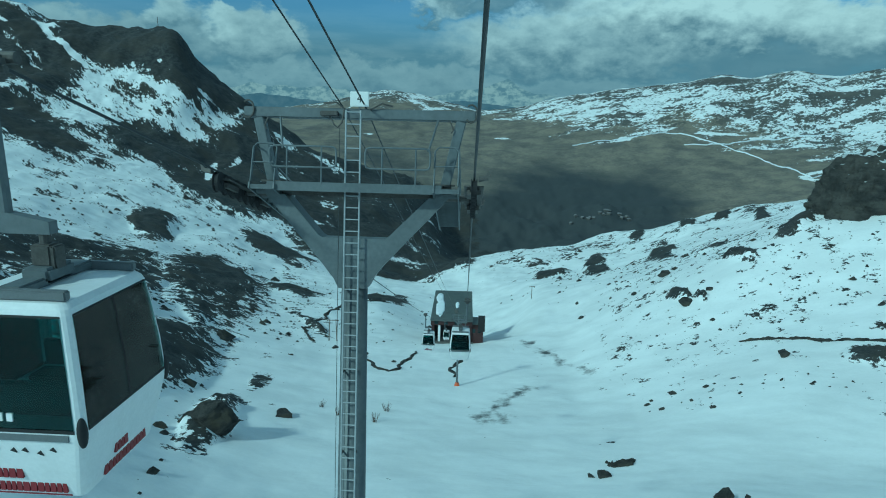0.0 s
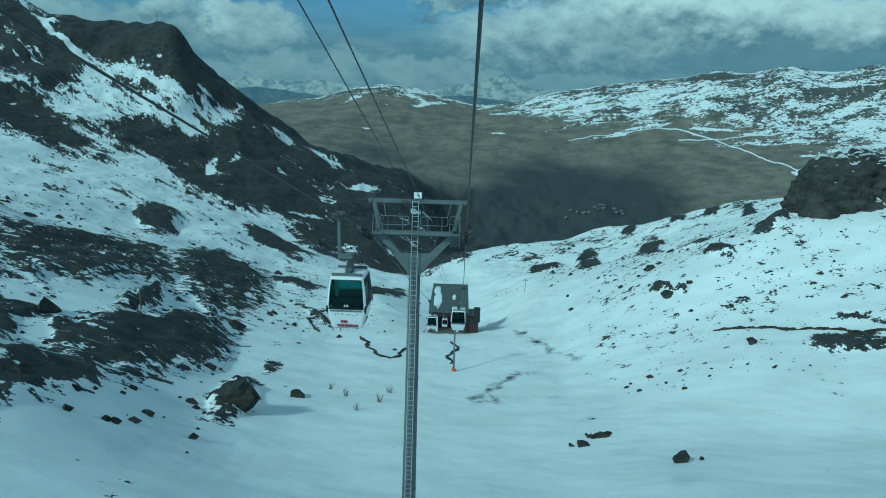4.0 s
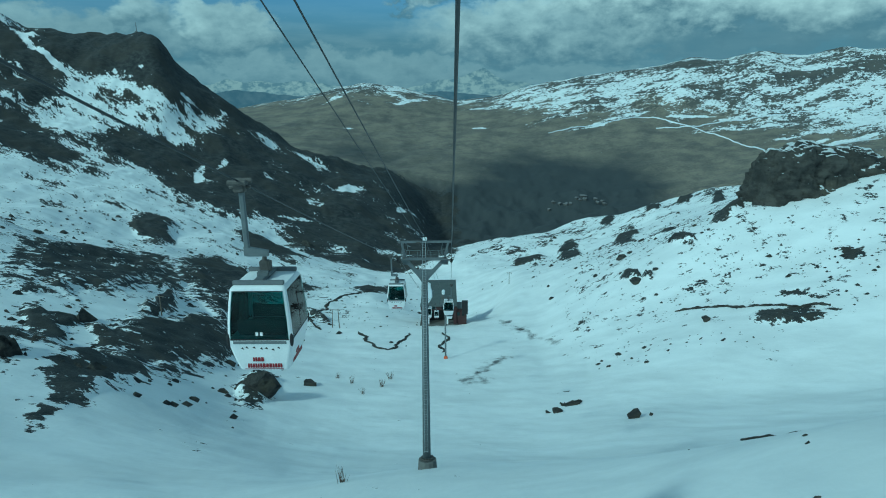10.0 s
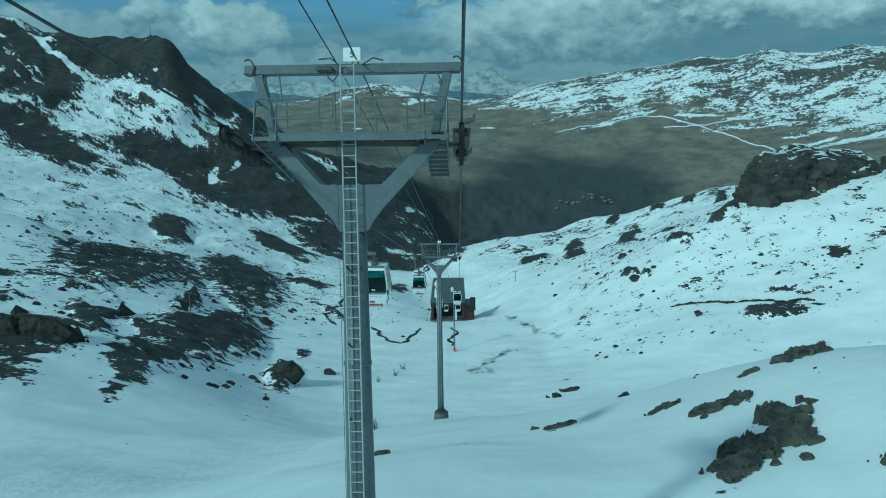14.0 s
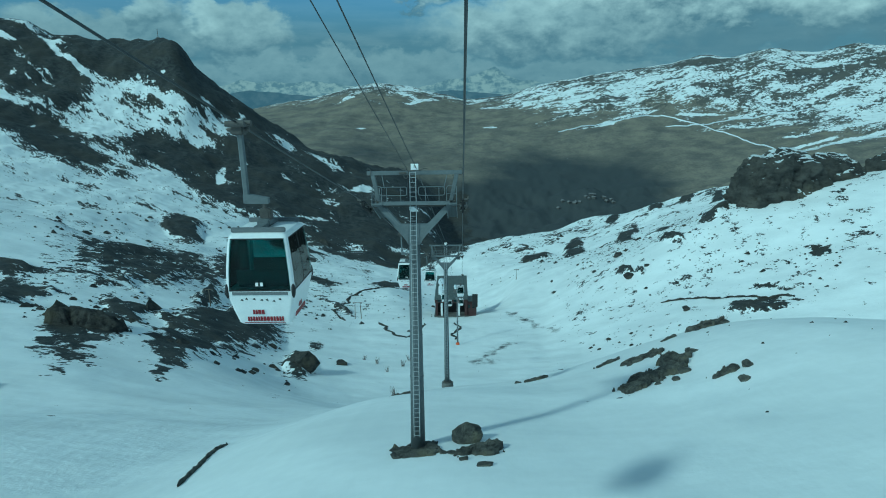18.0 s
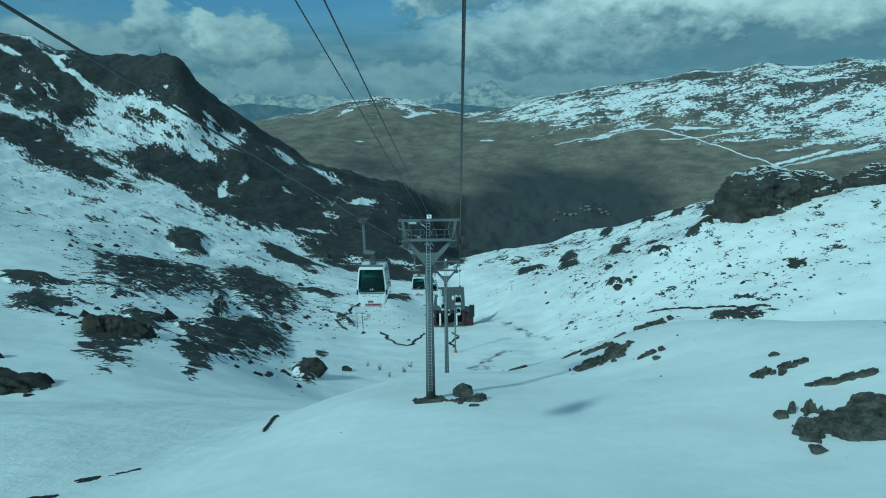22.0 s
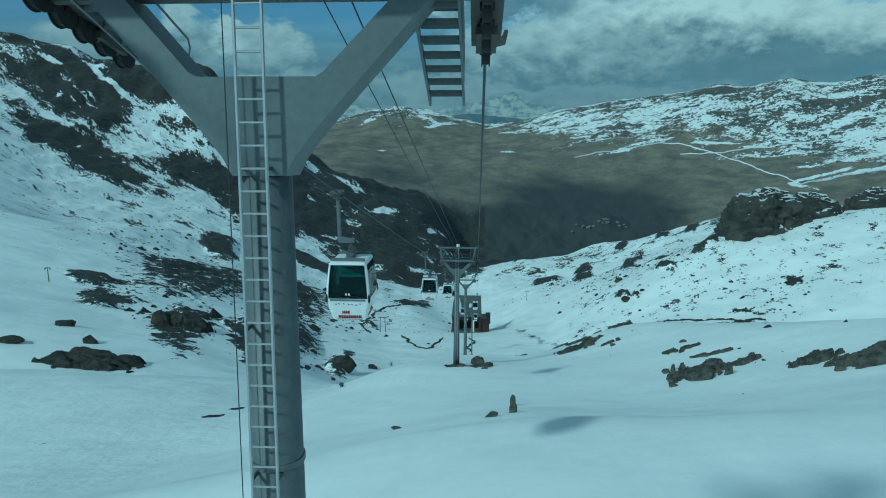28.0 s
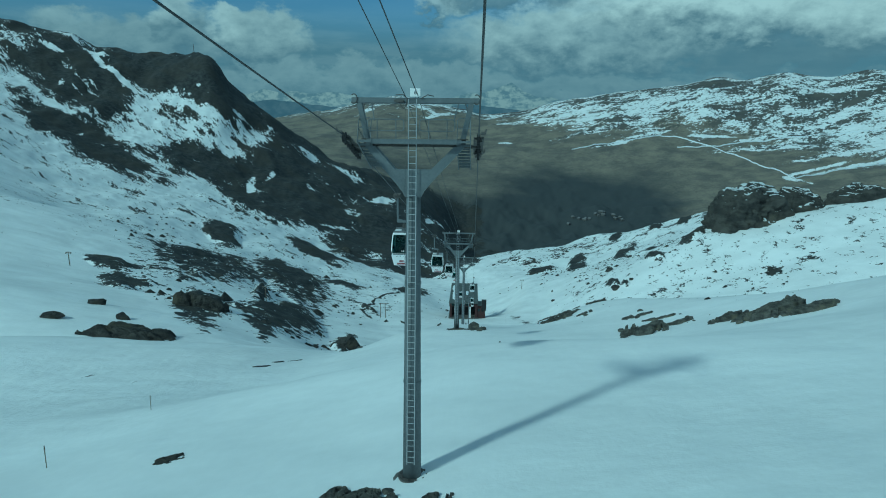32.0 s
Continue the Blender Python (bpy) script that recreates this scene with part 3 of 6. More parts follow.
# the brook in the hollow, and where the piste has melted through to the earth
BROOK = [[(-90, 327), (-99, 375), (-98, 420), (-85, 458), (-66, 497)], [(-60, 322), (-43, 277), (-36, 270), (-30, 294), (-26, 316)], [(-5, 318), (-4, 296), (-7, 266)]]
WORN = [[(6, 205), (16, 230), (26, 243)], [(35, 342), (46, 303), (56, 267)], [(12, 208), (15, 205)]]


def along(lines, x, y):
    best = np.full(x.shape, 1e9)
    for line in lines:
        for (ax, ay), (bx, by) in zip(line, line[1:]):
            t = np.clip(((x - ax) * (bx - ax) + (y - ay) * (by - ay)) / ((bx - ax) ** 2 + (by - ay) ** 2), 0, 1)
            best = np.minimum(best, np.hypot(x - ax - t * (bx - ax), (y - ay - t * (by - ay)) * 0.6))
    return best


# lower edge of the snow across the valley: scaled offset, logarithm of the distance
SNOW_LINE = [(-0.6, 8.6), (-0.317, 8.36), (-0.234, 8.31), (-0.178, 8.30), (-0.124, 8.27), (-0.07, 8.29), (-0.016, 8.32), (0.029, 8.30), (0.092, 8.21), (0.164, 8.15),
             (0.307, 8.125), (0.386, 8.12), (0.449, 8.08), (0.52, 8.03), (0.591, 7.98), (0.669, 7.936), (0.9, 7.9)]


def ramp01(v, lo, hi):
    return np.clip((v - lo) / (hi - lo), 0, 1)


def cover(x, y, z):
    """Bare rock, grass, and painted cloud shade with mud: 0.5 is the edge, and the material breaks that edge up."""
    q, v = x / lateral(y), np.log(y + 300)
    rough = 0.05 * fractal(q * 900, v * 700, 26.0, 4, 9)
    rock = 0.38 + (0.26 + 0.05 * ramp01(v, 6.6, 6.95)) * np.clip(patches(ROCK_LEFT + ROCK_RIGHT + ROCK_LOW, q, v) + 0.5, 0, 0.92)
    rock = np.maximum(rock, 0.38 + 0.32 * np.clip(patches(ROCK_UPPER, q, v) + 0.5, 0, 1.1))
    rock = np.where(rock < 0.3801, 0.30, rock)
    # broken ground on the left flank, the mountain above it, the dark spur and the far rim of the piste
    flank = ramp01(-q, 0.08, 0.16) * ramp01(v, 6.2, 6.6) * ramp01(-y, -1300, -1200)
    rock = np.maximum(rock, 0.30 + 0.125 * flank)
    mount = ramp01(y, 1050, 1250) * ramp01(-y, -1950, -1850) * ramp01(-q, -0.05, 0)
    rock = np.maximum(rock, 0.30 + 0.175 * mount)
    crown = ramp01(y, 1400, 1480) * ramp01(-y, -1950, -1850) * ramp01(-q, 0.02, 0.06)
    rock = np.maximum(rock, 0.30 + crown * (0.28 + 0.10 * ramp01(q, -0.66, -0.58)))
    wing = ramp01(-q, 0.52, 0.62) * ramp01(y, 1180, 1300) * ramp01(-y, -1950, -1850)
    rock = np.maximum(rock, 0.30 + 0.245 * wing)
    spur = ramp01(q, -0.30, -0.22) * ramp01(-q, -0.03, 0) * ramp01(v, 6.92, 7.0) * ramp01(-y, -1950, -1850)
    rock = np.maximum(rock, 0.30 + 0.30 * spur)
    rim = ramp01(q, -0.02, 0.05) * ramp01(v, 6.75, 6.95) * ramp01(-y, -1250, -1150)
    rock = np.maximum(rock, 0.30 + 0.155 * rim)
    right = ramp01(q, 0.14, 0.2) * ramp01(y, 150, 260) * ramp01(-y, -900, -700)
    rock = np.maximum(rock, 0.30 + 0.115 * right)
    bed = np.clip(patches(SNOW_BEDS, q, v) + 0.55, 0, 1)
    rock = rock - 0.21 * bed * bed + rough
    # the far side of the valley: meadow below, snow above with its own ragged edge
    edge = np.interp(q, [k[0] for k in SNOW_LINE], [k[1] for k in SNOW_LINE])
    white = np.clip(0.5 + (v - edge) * 1.6, 0.25, 1)
    bands = np.clip(patches(FAR_SNOW, q, v) + 0.55, 0, 1)
    white = np.maximum(white, 0.2 + 0.45 * bands)
    over = ramp01(y, 2000, 2150)
    low = ramp01(y, 1180, 1240) * ramp01(q, -0.06, -0.03)
    grass = np.where(y > 2150, 1 - white, np.maximum(low, ramp01(y, 1700, 1750)))
    grass = np.where((y > 1950) & (y <= 2150), np.maximum(1 - white, grass * (1 - over)), grass)
    worn = along(WORN, x + 3 * value_noise(x / 8, y / 8, 83), y) / (3.5 + 2.5 * value_noise(x / 10, y / 10, 84))
    grass = np.maximum(grass, np.clip(0.72 - 0.20 * worn, 0, 1) * (0.78 + 0.22 * value_noise(x / 2.5, y / 6, 85)))
    peak = ramp01(z, -20, 130)
    far_rock = 0.462 + 0.055 * peak + 0.06 * fractal(x, y * 1.5, 260.0, 3, 33)
    rock = np.where(y > 2000, np.where(white > 0.42, far_rock, 0.25), rock)
    # cloud shadow over the valley floor, painted in as a darker cover
    shade_mud = grass * np.clip((-128 - z) / 110 + 0.45 * fractal(x, y, 330.0, 5, 41), 0, 1) * np.clip((0.40 - q) / 0.12, 0, 1) * (y > 1000)
    # bare mud on the worn piste goes into the same mask
    shade_mud = np.maximum(shade_mud, 0.75 * (y < 500) * ramp01(-worn, -3, -1))
    return np.clip(rock, 0, 1), np.clip(grass, 0, 1), np.clip(shade_mud, 0, 1)


def height(x, y):
    """The finished ground: the land, rolling snow, and broken relief that grows with distance."""
    x, y = np.asarray(x, float), np.asarray(y, float)
    z = base_height(x, y)
    reach = np.clip((y + 60) / 700, 0, 3)
    z = z + 0.35 * fractal(x, y, 16.0, 3, 5) + 5.0 * reach * fractal(x, y * 0.6, 70.0, 5, 11) * np.clip((y - 120) / 300, 0, 1) * np.where(y > 1950, 0.35, 1.0)
    return z


def build_ground():
    fine = np.arange(-0.84, 0.84, 0.003)
    left = -np.geomspace(0.845, 3.0, 26)[::-1]
    qs = np.concatenate([left, fine, -left[::-1]])
    ys = [-250.0]
    while ys[-1] < 4560:
        y = ys[-1]
        ys.append(y + (2.0 if y < -172 else 0.4 if y < 30 else 0.0062 * (y + 40)))
    ys = np.array(ys)
    gq, gy = np.meshgrid(qs, ys)
    gx = gq * lateral(gy)
    gz = height(gx.ravel(), gy.ravel())
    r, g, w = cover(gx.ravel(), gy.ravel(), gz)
    # bare rock stands proud of the snow and is broken into ledges
    far = np.clip((gy.ravel() + 60) / 500, 0.06, 1.5)
    lump = 0.5 * fractal(gx.ravel(), gy.ravel(), 14.0, 3, 51) * (gy.ravel() < 700) + 0.9 * fractal(gx.ravel(), gy.ravel() * 0.7, 60.0, 4, 52)
    gz = gz + np.clip((r - 0.47) * 9, 0, 1) * far * (1.4 + 2.2 * lump) * np.where(gy.ravel() > 1000, 0.6, 1.0 + 1.3 * ramp01(gy.ravel(), 40, 110) * ramp01(-gy.ravel(), -500, -380))
    n, m = gx.shape
    co = np.stack([gx.ravel(), gy.ravel(), gz], 1).astype(np.float32)
    i = (np.arange(n - 1)[:, None] * m + np.arange(m - 1)[None, :]).ravel()
    quads = np.stack([i, i + 1, i + m + 1, i + m], 1).astype(np.int32)
    me = bpy.data.meshes.new("ground")
    me.vertices.add(len(co))
    me.vertices.foreach_set("co", co.ravel())
    me.loops.add(quads.size)
    me.loops.foreach_set("vertex_index", quads.ravel())
    me.polygons.add(len(quads))
    me.polygons.foreach_set("loop_start", np.arange(0, quads.size, 4, dtype=np.int32))
    me.polygons.foreach_set("use_smooth", np.ones(len(quads), bool))
    me.update()
    px, py = gx.ravel(), gy.ravel()
    crust = ramp01(-px, 22, 34) * ramp01(px, -110, -80) * ramp01(py, -125, -95) * ramp01(-py, -20, 5)
    a = me.color_attributes.new("cover", "FLOAT_COLOR", "POINT")
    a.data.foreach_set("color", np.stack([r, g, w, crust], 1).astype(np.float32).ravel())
    # the lie of the beds: offset and distance as the slope shows them, and which side of the valley
    q, v = gx.ravel() / lateral(gy.ravel()), np.log(gy.ravel() + 300)
    side = np.where(gy.ravel() > 1960, 1.0, ramp01(q, -0.06, 0.02))
    a = me.attributes.new("beds", "FLOAT_VECTOR", "POINT")
    a.data.foreach_set("vector", np.stack([q * 10.8, v * 4.4, side], 1).astype(np.float32).ravel())
    ob = new("ground", me)
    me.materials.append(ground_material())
    return tagged(ob, "snow-covered mountain valley with bare rock and brown meadow", "ground", kind="structure")


def ground_material():
    m = bpy.data.materials.new("snow_rock_and_meadow")
    m.use_nodes = True
    n, l = m.node_tree.nodes, m.node_tree.links
    b = n["Principled BSDF"]

    def noise_at(scale, detail=8.0, rough=0.6, stretch=None, turn=0.5):
        t = n.new("ShaderNodeTexNoise")
        t.inputs["Scale"].default_value, t.inputs["Detail"].default_value, t.inputs["Roughness"].default_value = scale, detail, rough
        if stretch:
            k = n.new("ShaderNodeMapping")
            k.inputs["Scale"].default_value, k.inputs["Rotation"].default_value = stretch, (0, 0, turn)
            l.new(where.outputs["Object"], k.inputs["Vector"])
            l.new(k.outputs[0], t.inputs["Vector"])
        else:
            l.new(where.outputs["Object"], t.inputs["Vector"])
        return t.outputs["Fac"]

    def calc(op, a, c=None, clamp=False):
        t = n.new("ShaderNodeMath")
        t.operation, t.use_clamp = op, clamp
        for i, v in enumerate((a, c)):
            if v is None:
                continue
            if isinstance(v, (int, float)):
                t.inputs[i].default_value = v
            else:
                l.new(v, t.inputs[i])
        return t.outputs[0]

    def between(v, lo, hi):
        t = n.new("ShaderNodeMapRange")
        t.interpolation_type = "SMOOTHSTEP"
        t.inputs["From Min"].default_value, t.inputs["From Max"].default_value = lo, hi
        l.new(v, t.inputs["Value"])
        return t.outputs[0]

    def blend(f, a, c):
        t = n.new("ShaderNodeMix")
        t.data_type = "RGBA"
        l.new(f, t.inputs["Factor"])
        for k, v in (("A", a), ("B", c)):
            if isinstance(v, tuple):
                t.inputs[k].default_value = (*v, 1)
            else:
                l.new(v, t.inputs[k])
        return t.outputs["Result"]

    where = n.new("ShaderNodeTexCoord")
    att = n.new("ShaderNodeAttribute")
    att.attribute_name = "cover"
    sep = n.new("ShaderNodeSeparateColor")
    l.new(att.outputs["Color"], sep.inputs[0])
    beds = n.new("ShaderNodeAttribute")
    beds.attribute_name = "beds"
    side = n.new("ShaderNodeSeparateXYZ")
    l.new(beds.outputs["Vector"], side.inputs[0])

    def streaks(turn, scale, long, detail, rough):
        k = n.new("ShaderNodeMapping")
        k.vector_type = "TEXTURE"
        k.inputs["Rotation"].default_value, k.inputs["Scale"].default_value = (0, 0, turn), (long, 1.0, 1.0)
        flat = n.new("ShaderNodeVectorMath")
        flat.operation = "MULTIPLY"
        flat.inputs[1].default_value = (1, 1, 0)
        l.new(beds.outputs["Vector"], flat.inputs[0])
        l.new(flat.outputs[0], k.inputs["Vector"])
        t = n.new("ShaderNodeTexNoise")
        t.inputs["Scale"].default_value, t.inputs["Detail"].default_value, t.inputs["Roughness"].default_value = scale, detail, rough
        l.new(k.outputs[0], t.inputs["Vector"])
        return t.outputs["Fac"]

    def mixed(f, a, c):
        return calc("ADD", calc("MULTIPLY", a, calc("SUBTRACT", 1.0, f)), calc("MULTIPLY", c, f))

    across = side.outputs[2]
    streak = mixed(across, streaks(-0.10, 4.8, 3.2, 7.0, 0.64), streaks(0.10, 7.0, 3.6, 7.0, 0.66))
    dash = mixed(across, streaks(-0.15, 14.0, 2.0, 5.0, 0.65), streaks(0.05, 20.0, 2.2, 5.0, 0.65))
    fleck = mixed(across, streaks(-0.12, 42.0, 1.7, 4.0, 0.62), streaks(0.08, 52.0, 2.4, 4.0, 0.62))
    broad, mid, fine = noise_at(0.012), noise_at(0.11), noise_at(0.9)
    ragged = calc("ADD", calc("MULTIPLY", calc("SUBTRACT", streak, 0.5), 0.62), calc("MULTIPLY", calc("SUBTRACT", dash, 0.5), 0.42))
    ragged = calc("ADD", ragged, calc("MULTIPLY", calc("SUBTRACT", mid, 0.5), 0.10))
    ragged = calc("ADD", ragged, calc("MULTIPLY", calc("SUBTRACT", fleck, 0.5), 0.36))
    spot = n.new("ShaderNodeSeparateXYZ")
    l.new(where.outputs["Object"], spot.inputs[0])
    lumps = calc("ADD", calc("MULTIPLY", calc("SUBTRACT", noise_at(0.13, 7.0, 0.6), 0.5), 0.72), calc("MULTIPLY", calc("SUBTRACT", noise_at(0.55, 5.0, 0.65), 0.5), 0.42))
    ragged = mixed(between(spot.outputs[1], 400.0, 600.0), lumps, ragged)
    rock_f = between(calc("ADD", sep.outputs[0], ragged), 0.49, 0.525)
    grass_f = between(calc("ADD", sep.outputs[1], calc("MULTIPLY", ragged, 1.2)), 0.46, 0.54)
    soft_f = between(calc("ADD", sep.outputs[1], calc("MULTIPLY", ragged, 1.0)), 0.36, 0.74)
    grass_f = mixed(between(spot.outputs[1], 500.0, 600.0), soft_f, grass_f)
    shade_mud_f = between(calc("ADD", sep.outputs[2], calc("MULTIPLY", calc("SUBTRACT", broad, 0.5), 0.8)), 0.1, 0.75)
    drift = noise_at(0.035, 5.0, 0.55, (1.0, 1.6, 1.0))
    snow = blend(between(calc("ADD", drift, calc("MULTIPLY", fine, 0.3)), 0.45, 0.85), (0.90, 0.92, 0.93), (0.79, 0.81, 0.82))
    rock = blend(between(calc("ADD", mid, calc("MULTIPLY", calc("SUBTRACT", fine, 0.5), 0.7)), 0.35, 0.7), (0.023, 0.027, 0.030), (0.068, 0.069, 0.067))
    rock = blend(between(streak, 0.42, 0.66), rock, (0.05, 0.048, 0.042))
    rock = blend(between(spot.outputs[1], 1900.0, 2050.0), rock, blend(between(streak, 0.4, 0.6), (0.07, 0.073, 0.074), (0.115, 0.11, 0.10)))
    turf = calc("ADD", calc("MULTIPLY", broad, 0.5), calc("MULTIPLY", streak, 0.5))
    meadow = blend(between(calc("ADD", turf, calc("MULTIPLY", calc("SUBTRACT", mid, 0.5), 0.3)), 0.38, 0.62), (0.128, 0.120, 0.108), (0.250, 0.222, 0.172))
    # one dark colour for the painted cloud shadow and the piste mud
    meadow = blend(shade_mud_f, meadow, (0.056, 0.062, 0.066))
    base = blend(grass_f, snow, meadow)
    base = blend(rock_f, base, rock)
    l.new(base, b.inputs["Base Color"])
    b.inputs["Roughness"].default_value = 0.75
    b.inputs["Specular IOR Level"].default_value = 0.25
    bump = n.new("ShaderNodeBump")
    bump.inputs["Strength"].default_value, bump.inputs["Distance"].default_value = 0.5, 0.35
    # wind-packed snow: broad swells, and a lumpy crust in places
    swell, crust = noise_at(0.05, 3.0, 0.45, (1.0, 1.5, 1.0)), noise_at(0.24, 7.0, 0.66)
    where_crust = calc("ADD", calc("MULTIPLY", between(noise_at(0.022, 3.0, 0.5), 0.5, 0.7), 0.35), att.outputs["Alpha"])
    relief = calc("ADD", calc("MULTIPLY", swell, 4.0), calc("MULTIPLY", crust, calc("ADD", calc("MULTIPLY", where_crust, 2.0), 0.012)))
    # melt rills and ski traces running down the slope
    rills = calc("MULTIPLY", noise_at(0.8, 3.0, 0.5, (1.0, 0.06, 1.0), 0.12), calc("MULTIPLY", between(noise_at(0.03, 3.0, 0.5, (1.0, 0.6, 1.0), 0.3), 0.48, 0.70), 0.22))
    sweeps = calc("MULTIPLY", noise_at(0.35, 4.0, 0.5, (0.12, 1.0, 1.0), -0.35), 0.30)
    relief = calc("ADD", relief, calc("ADD", rills, sweeps))
    l.new(calc("ADD", relief, calc("MULTIPLY", fine, calc("MULTIPLY", rock_f, 2.2))), bump.inputs["Height"])
    l.new(bump.outputs[0], b.inputs["Normal"])
    return m


build_ground()


# ---- the far ranges beyond the valley ----
def far_range(away, knots, foot, rough, low, top, turned, seed, label):
    """A distant skyline: height above the eye for each kilometre across, broken by noise. It glows, with haze mixed
    into its colours.
    """
    xs = np.linspace(knots[0][0], knots[-1][0], 420)
    crest = np.interp(xs, [k[0] for k in knots], [k[1] for k in knots])
    crest = crest + rough * fractal(xs, xs * 0, 300.0, 6, seed)
    rows = 14
    verts, faces = [], []
    for j in range(rows):
        t = j / (rows - 1)
        for i, x in enumerate(xs):
            gully = rough * 0.8 * float(value_noise(np.array(x / 60 + j * 0.35), np.array(j * 0.8), seed + 9)) * math.sin(math.pi * t)
            verts.append((x, away - 25 * (1 - t), foot + (crest[i] - foot) * t + 0.4 * gully))
    m = len(xs)
    for j in range(rows - 1):
        faces += [(j * m + i, j * m + i + 1, (j + 1) * m + i + 1, (j + 1) * m + i) for i in range(m - 1)]
    me = bpy.data.meshes.new("backdrop")
    me.from_pydata(verts, [], faces)
    # self-lit: aerial haze is painted into low and top, no sun falls here
    mat = bpy.data.materials.new("hazy_glow_" + label.split()[0] + "_range")
    mat.use_nodes = True
    n, l = mat.node_tree.nodes, mat.node_tree.links
    n.remove(n["Principled BSDF"])
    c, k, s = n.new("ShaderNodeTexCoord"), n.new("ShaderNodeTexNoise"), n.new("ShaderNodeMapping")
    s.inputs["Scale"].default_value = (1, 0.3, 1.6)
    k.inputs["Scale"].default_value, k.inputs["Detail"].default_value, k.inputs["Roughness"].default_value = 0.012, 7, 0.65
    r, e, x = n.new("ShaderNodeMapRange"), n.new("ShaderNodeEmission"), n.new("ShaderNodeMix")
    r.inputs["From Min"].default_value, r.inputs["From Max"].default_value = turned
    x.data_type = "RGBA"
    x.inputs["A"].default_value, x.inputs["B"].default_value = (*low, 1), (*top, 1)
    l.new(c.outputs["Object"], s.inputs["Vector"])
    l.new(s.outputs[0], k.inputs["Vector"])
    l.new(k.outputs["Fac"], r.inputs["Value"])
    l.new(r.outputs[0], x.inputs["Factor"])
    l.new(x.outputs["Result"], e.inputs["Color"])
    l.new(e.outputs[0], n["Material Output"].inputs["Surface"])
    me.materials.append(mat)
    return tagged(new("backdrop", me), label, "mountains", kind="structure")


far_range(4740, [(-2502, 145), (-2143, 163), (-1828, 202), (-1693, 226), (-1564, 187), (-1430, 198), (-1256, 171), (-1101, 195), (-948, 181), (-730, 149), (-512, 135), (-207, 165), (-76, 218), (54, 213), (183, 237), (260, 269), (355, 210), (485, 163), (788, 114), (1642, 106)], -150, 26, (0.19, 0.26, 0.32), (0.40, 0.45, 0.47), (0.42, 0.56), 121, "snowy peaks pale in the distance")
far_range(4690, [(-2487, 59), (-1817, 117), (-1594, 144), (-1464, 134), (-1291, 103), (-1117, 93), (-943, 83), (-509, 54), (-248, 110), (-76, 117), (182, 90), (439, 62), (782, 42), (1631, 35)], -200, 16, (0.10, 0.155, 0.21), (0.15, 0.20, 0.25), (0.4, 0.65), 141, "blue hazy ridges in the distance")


# ---- building blocks ----
def part(name, bm, mat, parent=None, label="", smooth=False, at=None):
    me = bpy.data.meshes.new(name)
    bmesh.ops.recalc_face_normals(bm, faces=bm.faces)
    bm.to_mesh(me)
    bm.free()
    me.materials.append(mat)
    if smooth:
        me.polygons.foreach_set("use_smooth", np.ones(len(me.polygons), bool))
    ob = new(name, me)
    if parent is not None:
        ob.parent = parent
    if at is not None:
        ob.matrix_basis = at
    if label:
        tagged(ob, label)
    return ob


def piece(name, me, parent, at):
    ob = new(name, me)
    ob.parent = parent
    ob.matrix_basis = at
    return ob


def thing(name, m, label, category, group=""):
    ob = new(name)
    ob.empty_display_size = 0.3
    ob.matrix_basis = m
    return tagged(ob, label, category, group)


def box(bm, x0, x1, y0, y1, z0, z1, bevel=0.0):
    v = [bm.verts.new((x, y, z)) for z in (z0, z1) for y in (y0, y1) for x in (x0, x1)]
    f = [bm.faces.new([v[i] for i in k]) for k in ((0, 2, 3, 1), (4, 5, 7, 6), (0, 1, 5, 4), (2, 6, 7, 3), (0, 4, 6, 2), (1, 3, 7, 5))]
    if bevel:
        bmesh.ops.bevel(bm, geom=list({e for a in f for e in a.edges}), offset=bevel, segments=2, affect="EDGES")
    return bm


def frame_of(a, b):
    a, b = Vector(a), Vector(b)
    d = (b - a).normalized()
    s = Vector((0, 1, 0)) if abs(d.y) < 0.9 else Vector((1, 0, 0))
    u = d.cross(s).normalized()
    return a, b, u, d.cross(u).normalized()


def tube(bm, pts, r, seg=8, ends=True, r2=None):
    """A round bar through the points, its radius going from r to r2."""
    rings = []
    for i, p in enumerate(pts):
        a = pts[max(i - 1, 0)]
        b = pts[min(i + 1, len(pts) - 1)]
        _, _, u, w = frame_of(a, b)
        k = r if r2 is None else r + (r2 - r) * i / (len(pts) - 1)
        rings.append([bm.verts.new(Vector(p) + k * (math.cos(t) * u + math.sin(t) * w)) for t in (math.tau * j / seg for j in range(seg))])
    for a, b in zip(rings, rings[1:]):
        for j in range(seg):
            bm.faces.new((a[j], a[(j + 1) % seg], b[(j + 1) % seg], b[j]))
    if ends:
        bm.faces.new(rings[0])
        bm.faces.new(rings[-1][::-1])
    return bm


def beam(bm, a, b, w, d, bevel=0.012):
    """A square-edged bar from a to b, w wide across the line in x-z and d deep along y."""
    a, b = Vector(a), Vector(b)
    n = (b - a).normalized()
    s = Vector((0, 1, 0)) if abs(n.y) < 0.8 else Vector((1, 0, 0))
    u = n.cross(s).normalized()
    s = u.cross(n).normalized()
    v = [bm.verts.new(p + i * u * w / 2 + j * s * d / 2) for p in (a, b) for j in (-1, 1) for i in (-1, 1)]
    f = [bm.faces.new([v[i] for i in k]) for k in ((0, 2, 3, 1), (4, 5, 7, 6), (0, 1, 5, 4), (2, 6, 7, 3), (0, 4, 6, 2), (1, 3, 7, 5))]
    if bevel:
        bmesh.ops.bevel(bm, geom=list({e for g in f for e in g.edges}), offset=bevel, segments=1, affect="EDGES")
    return bm


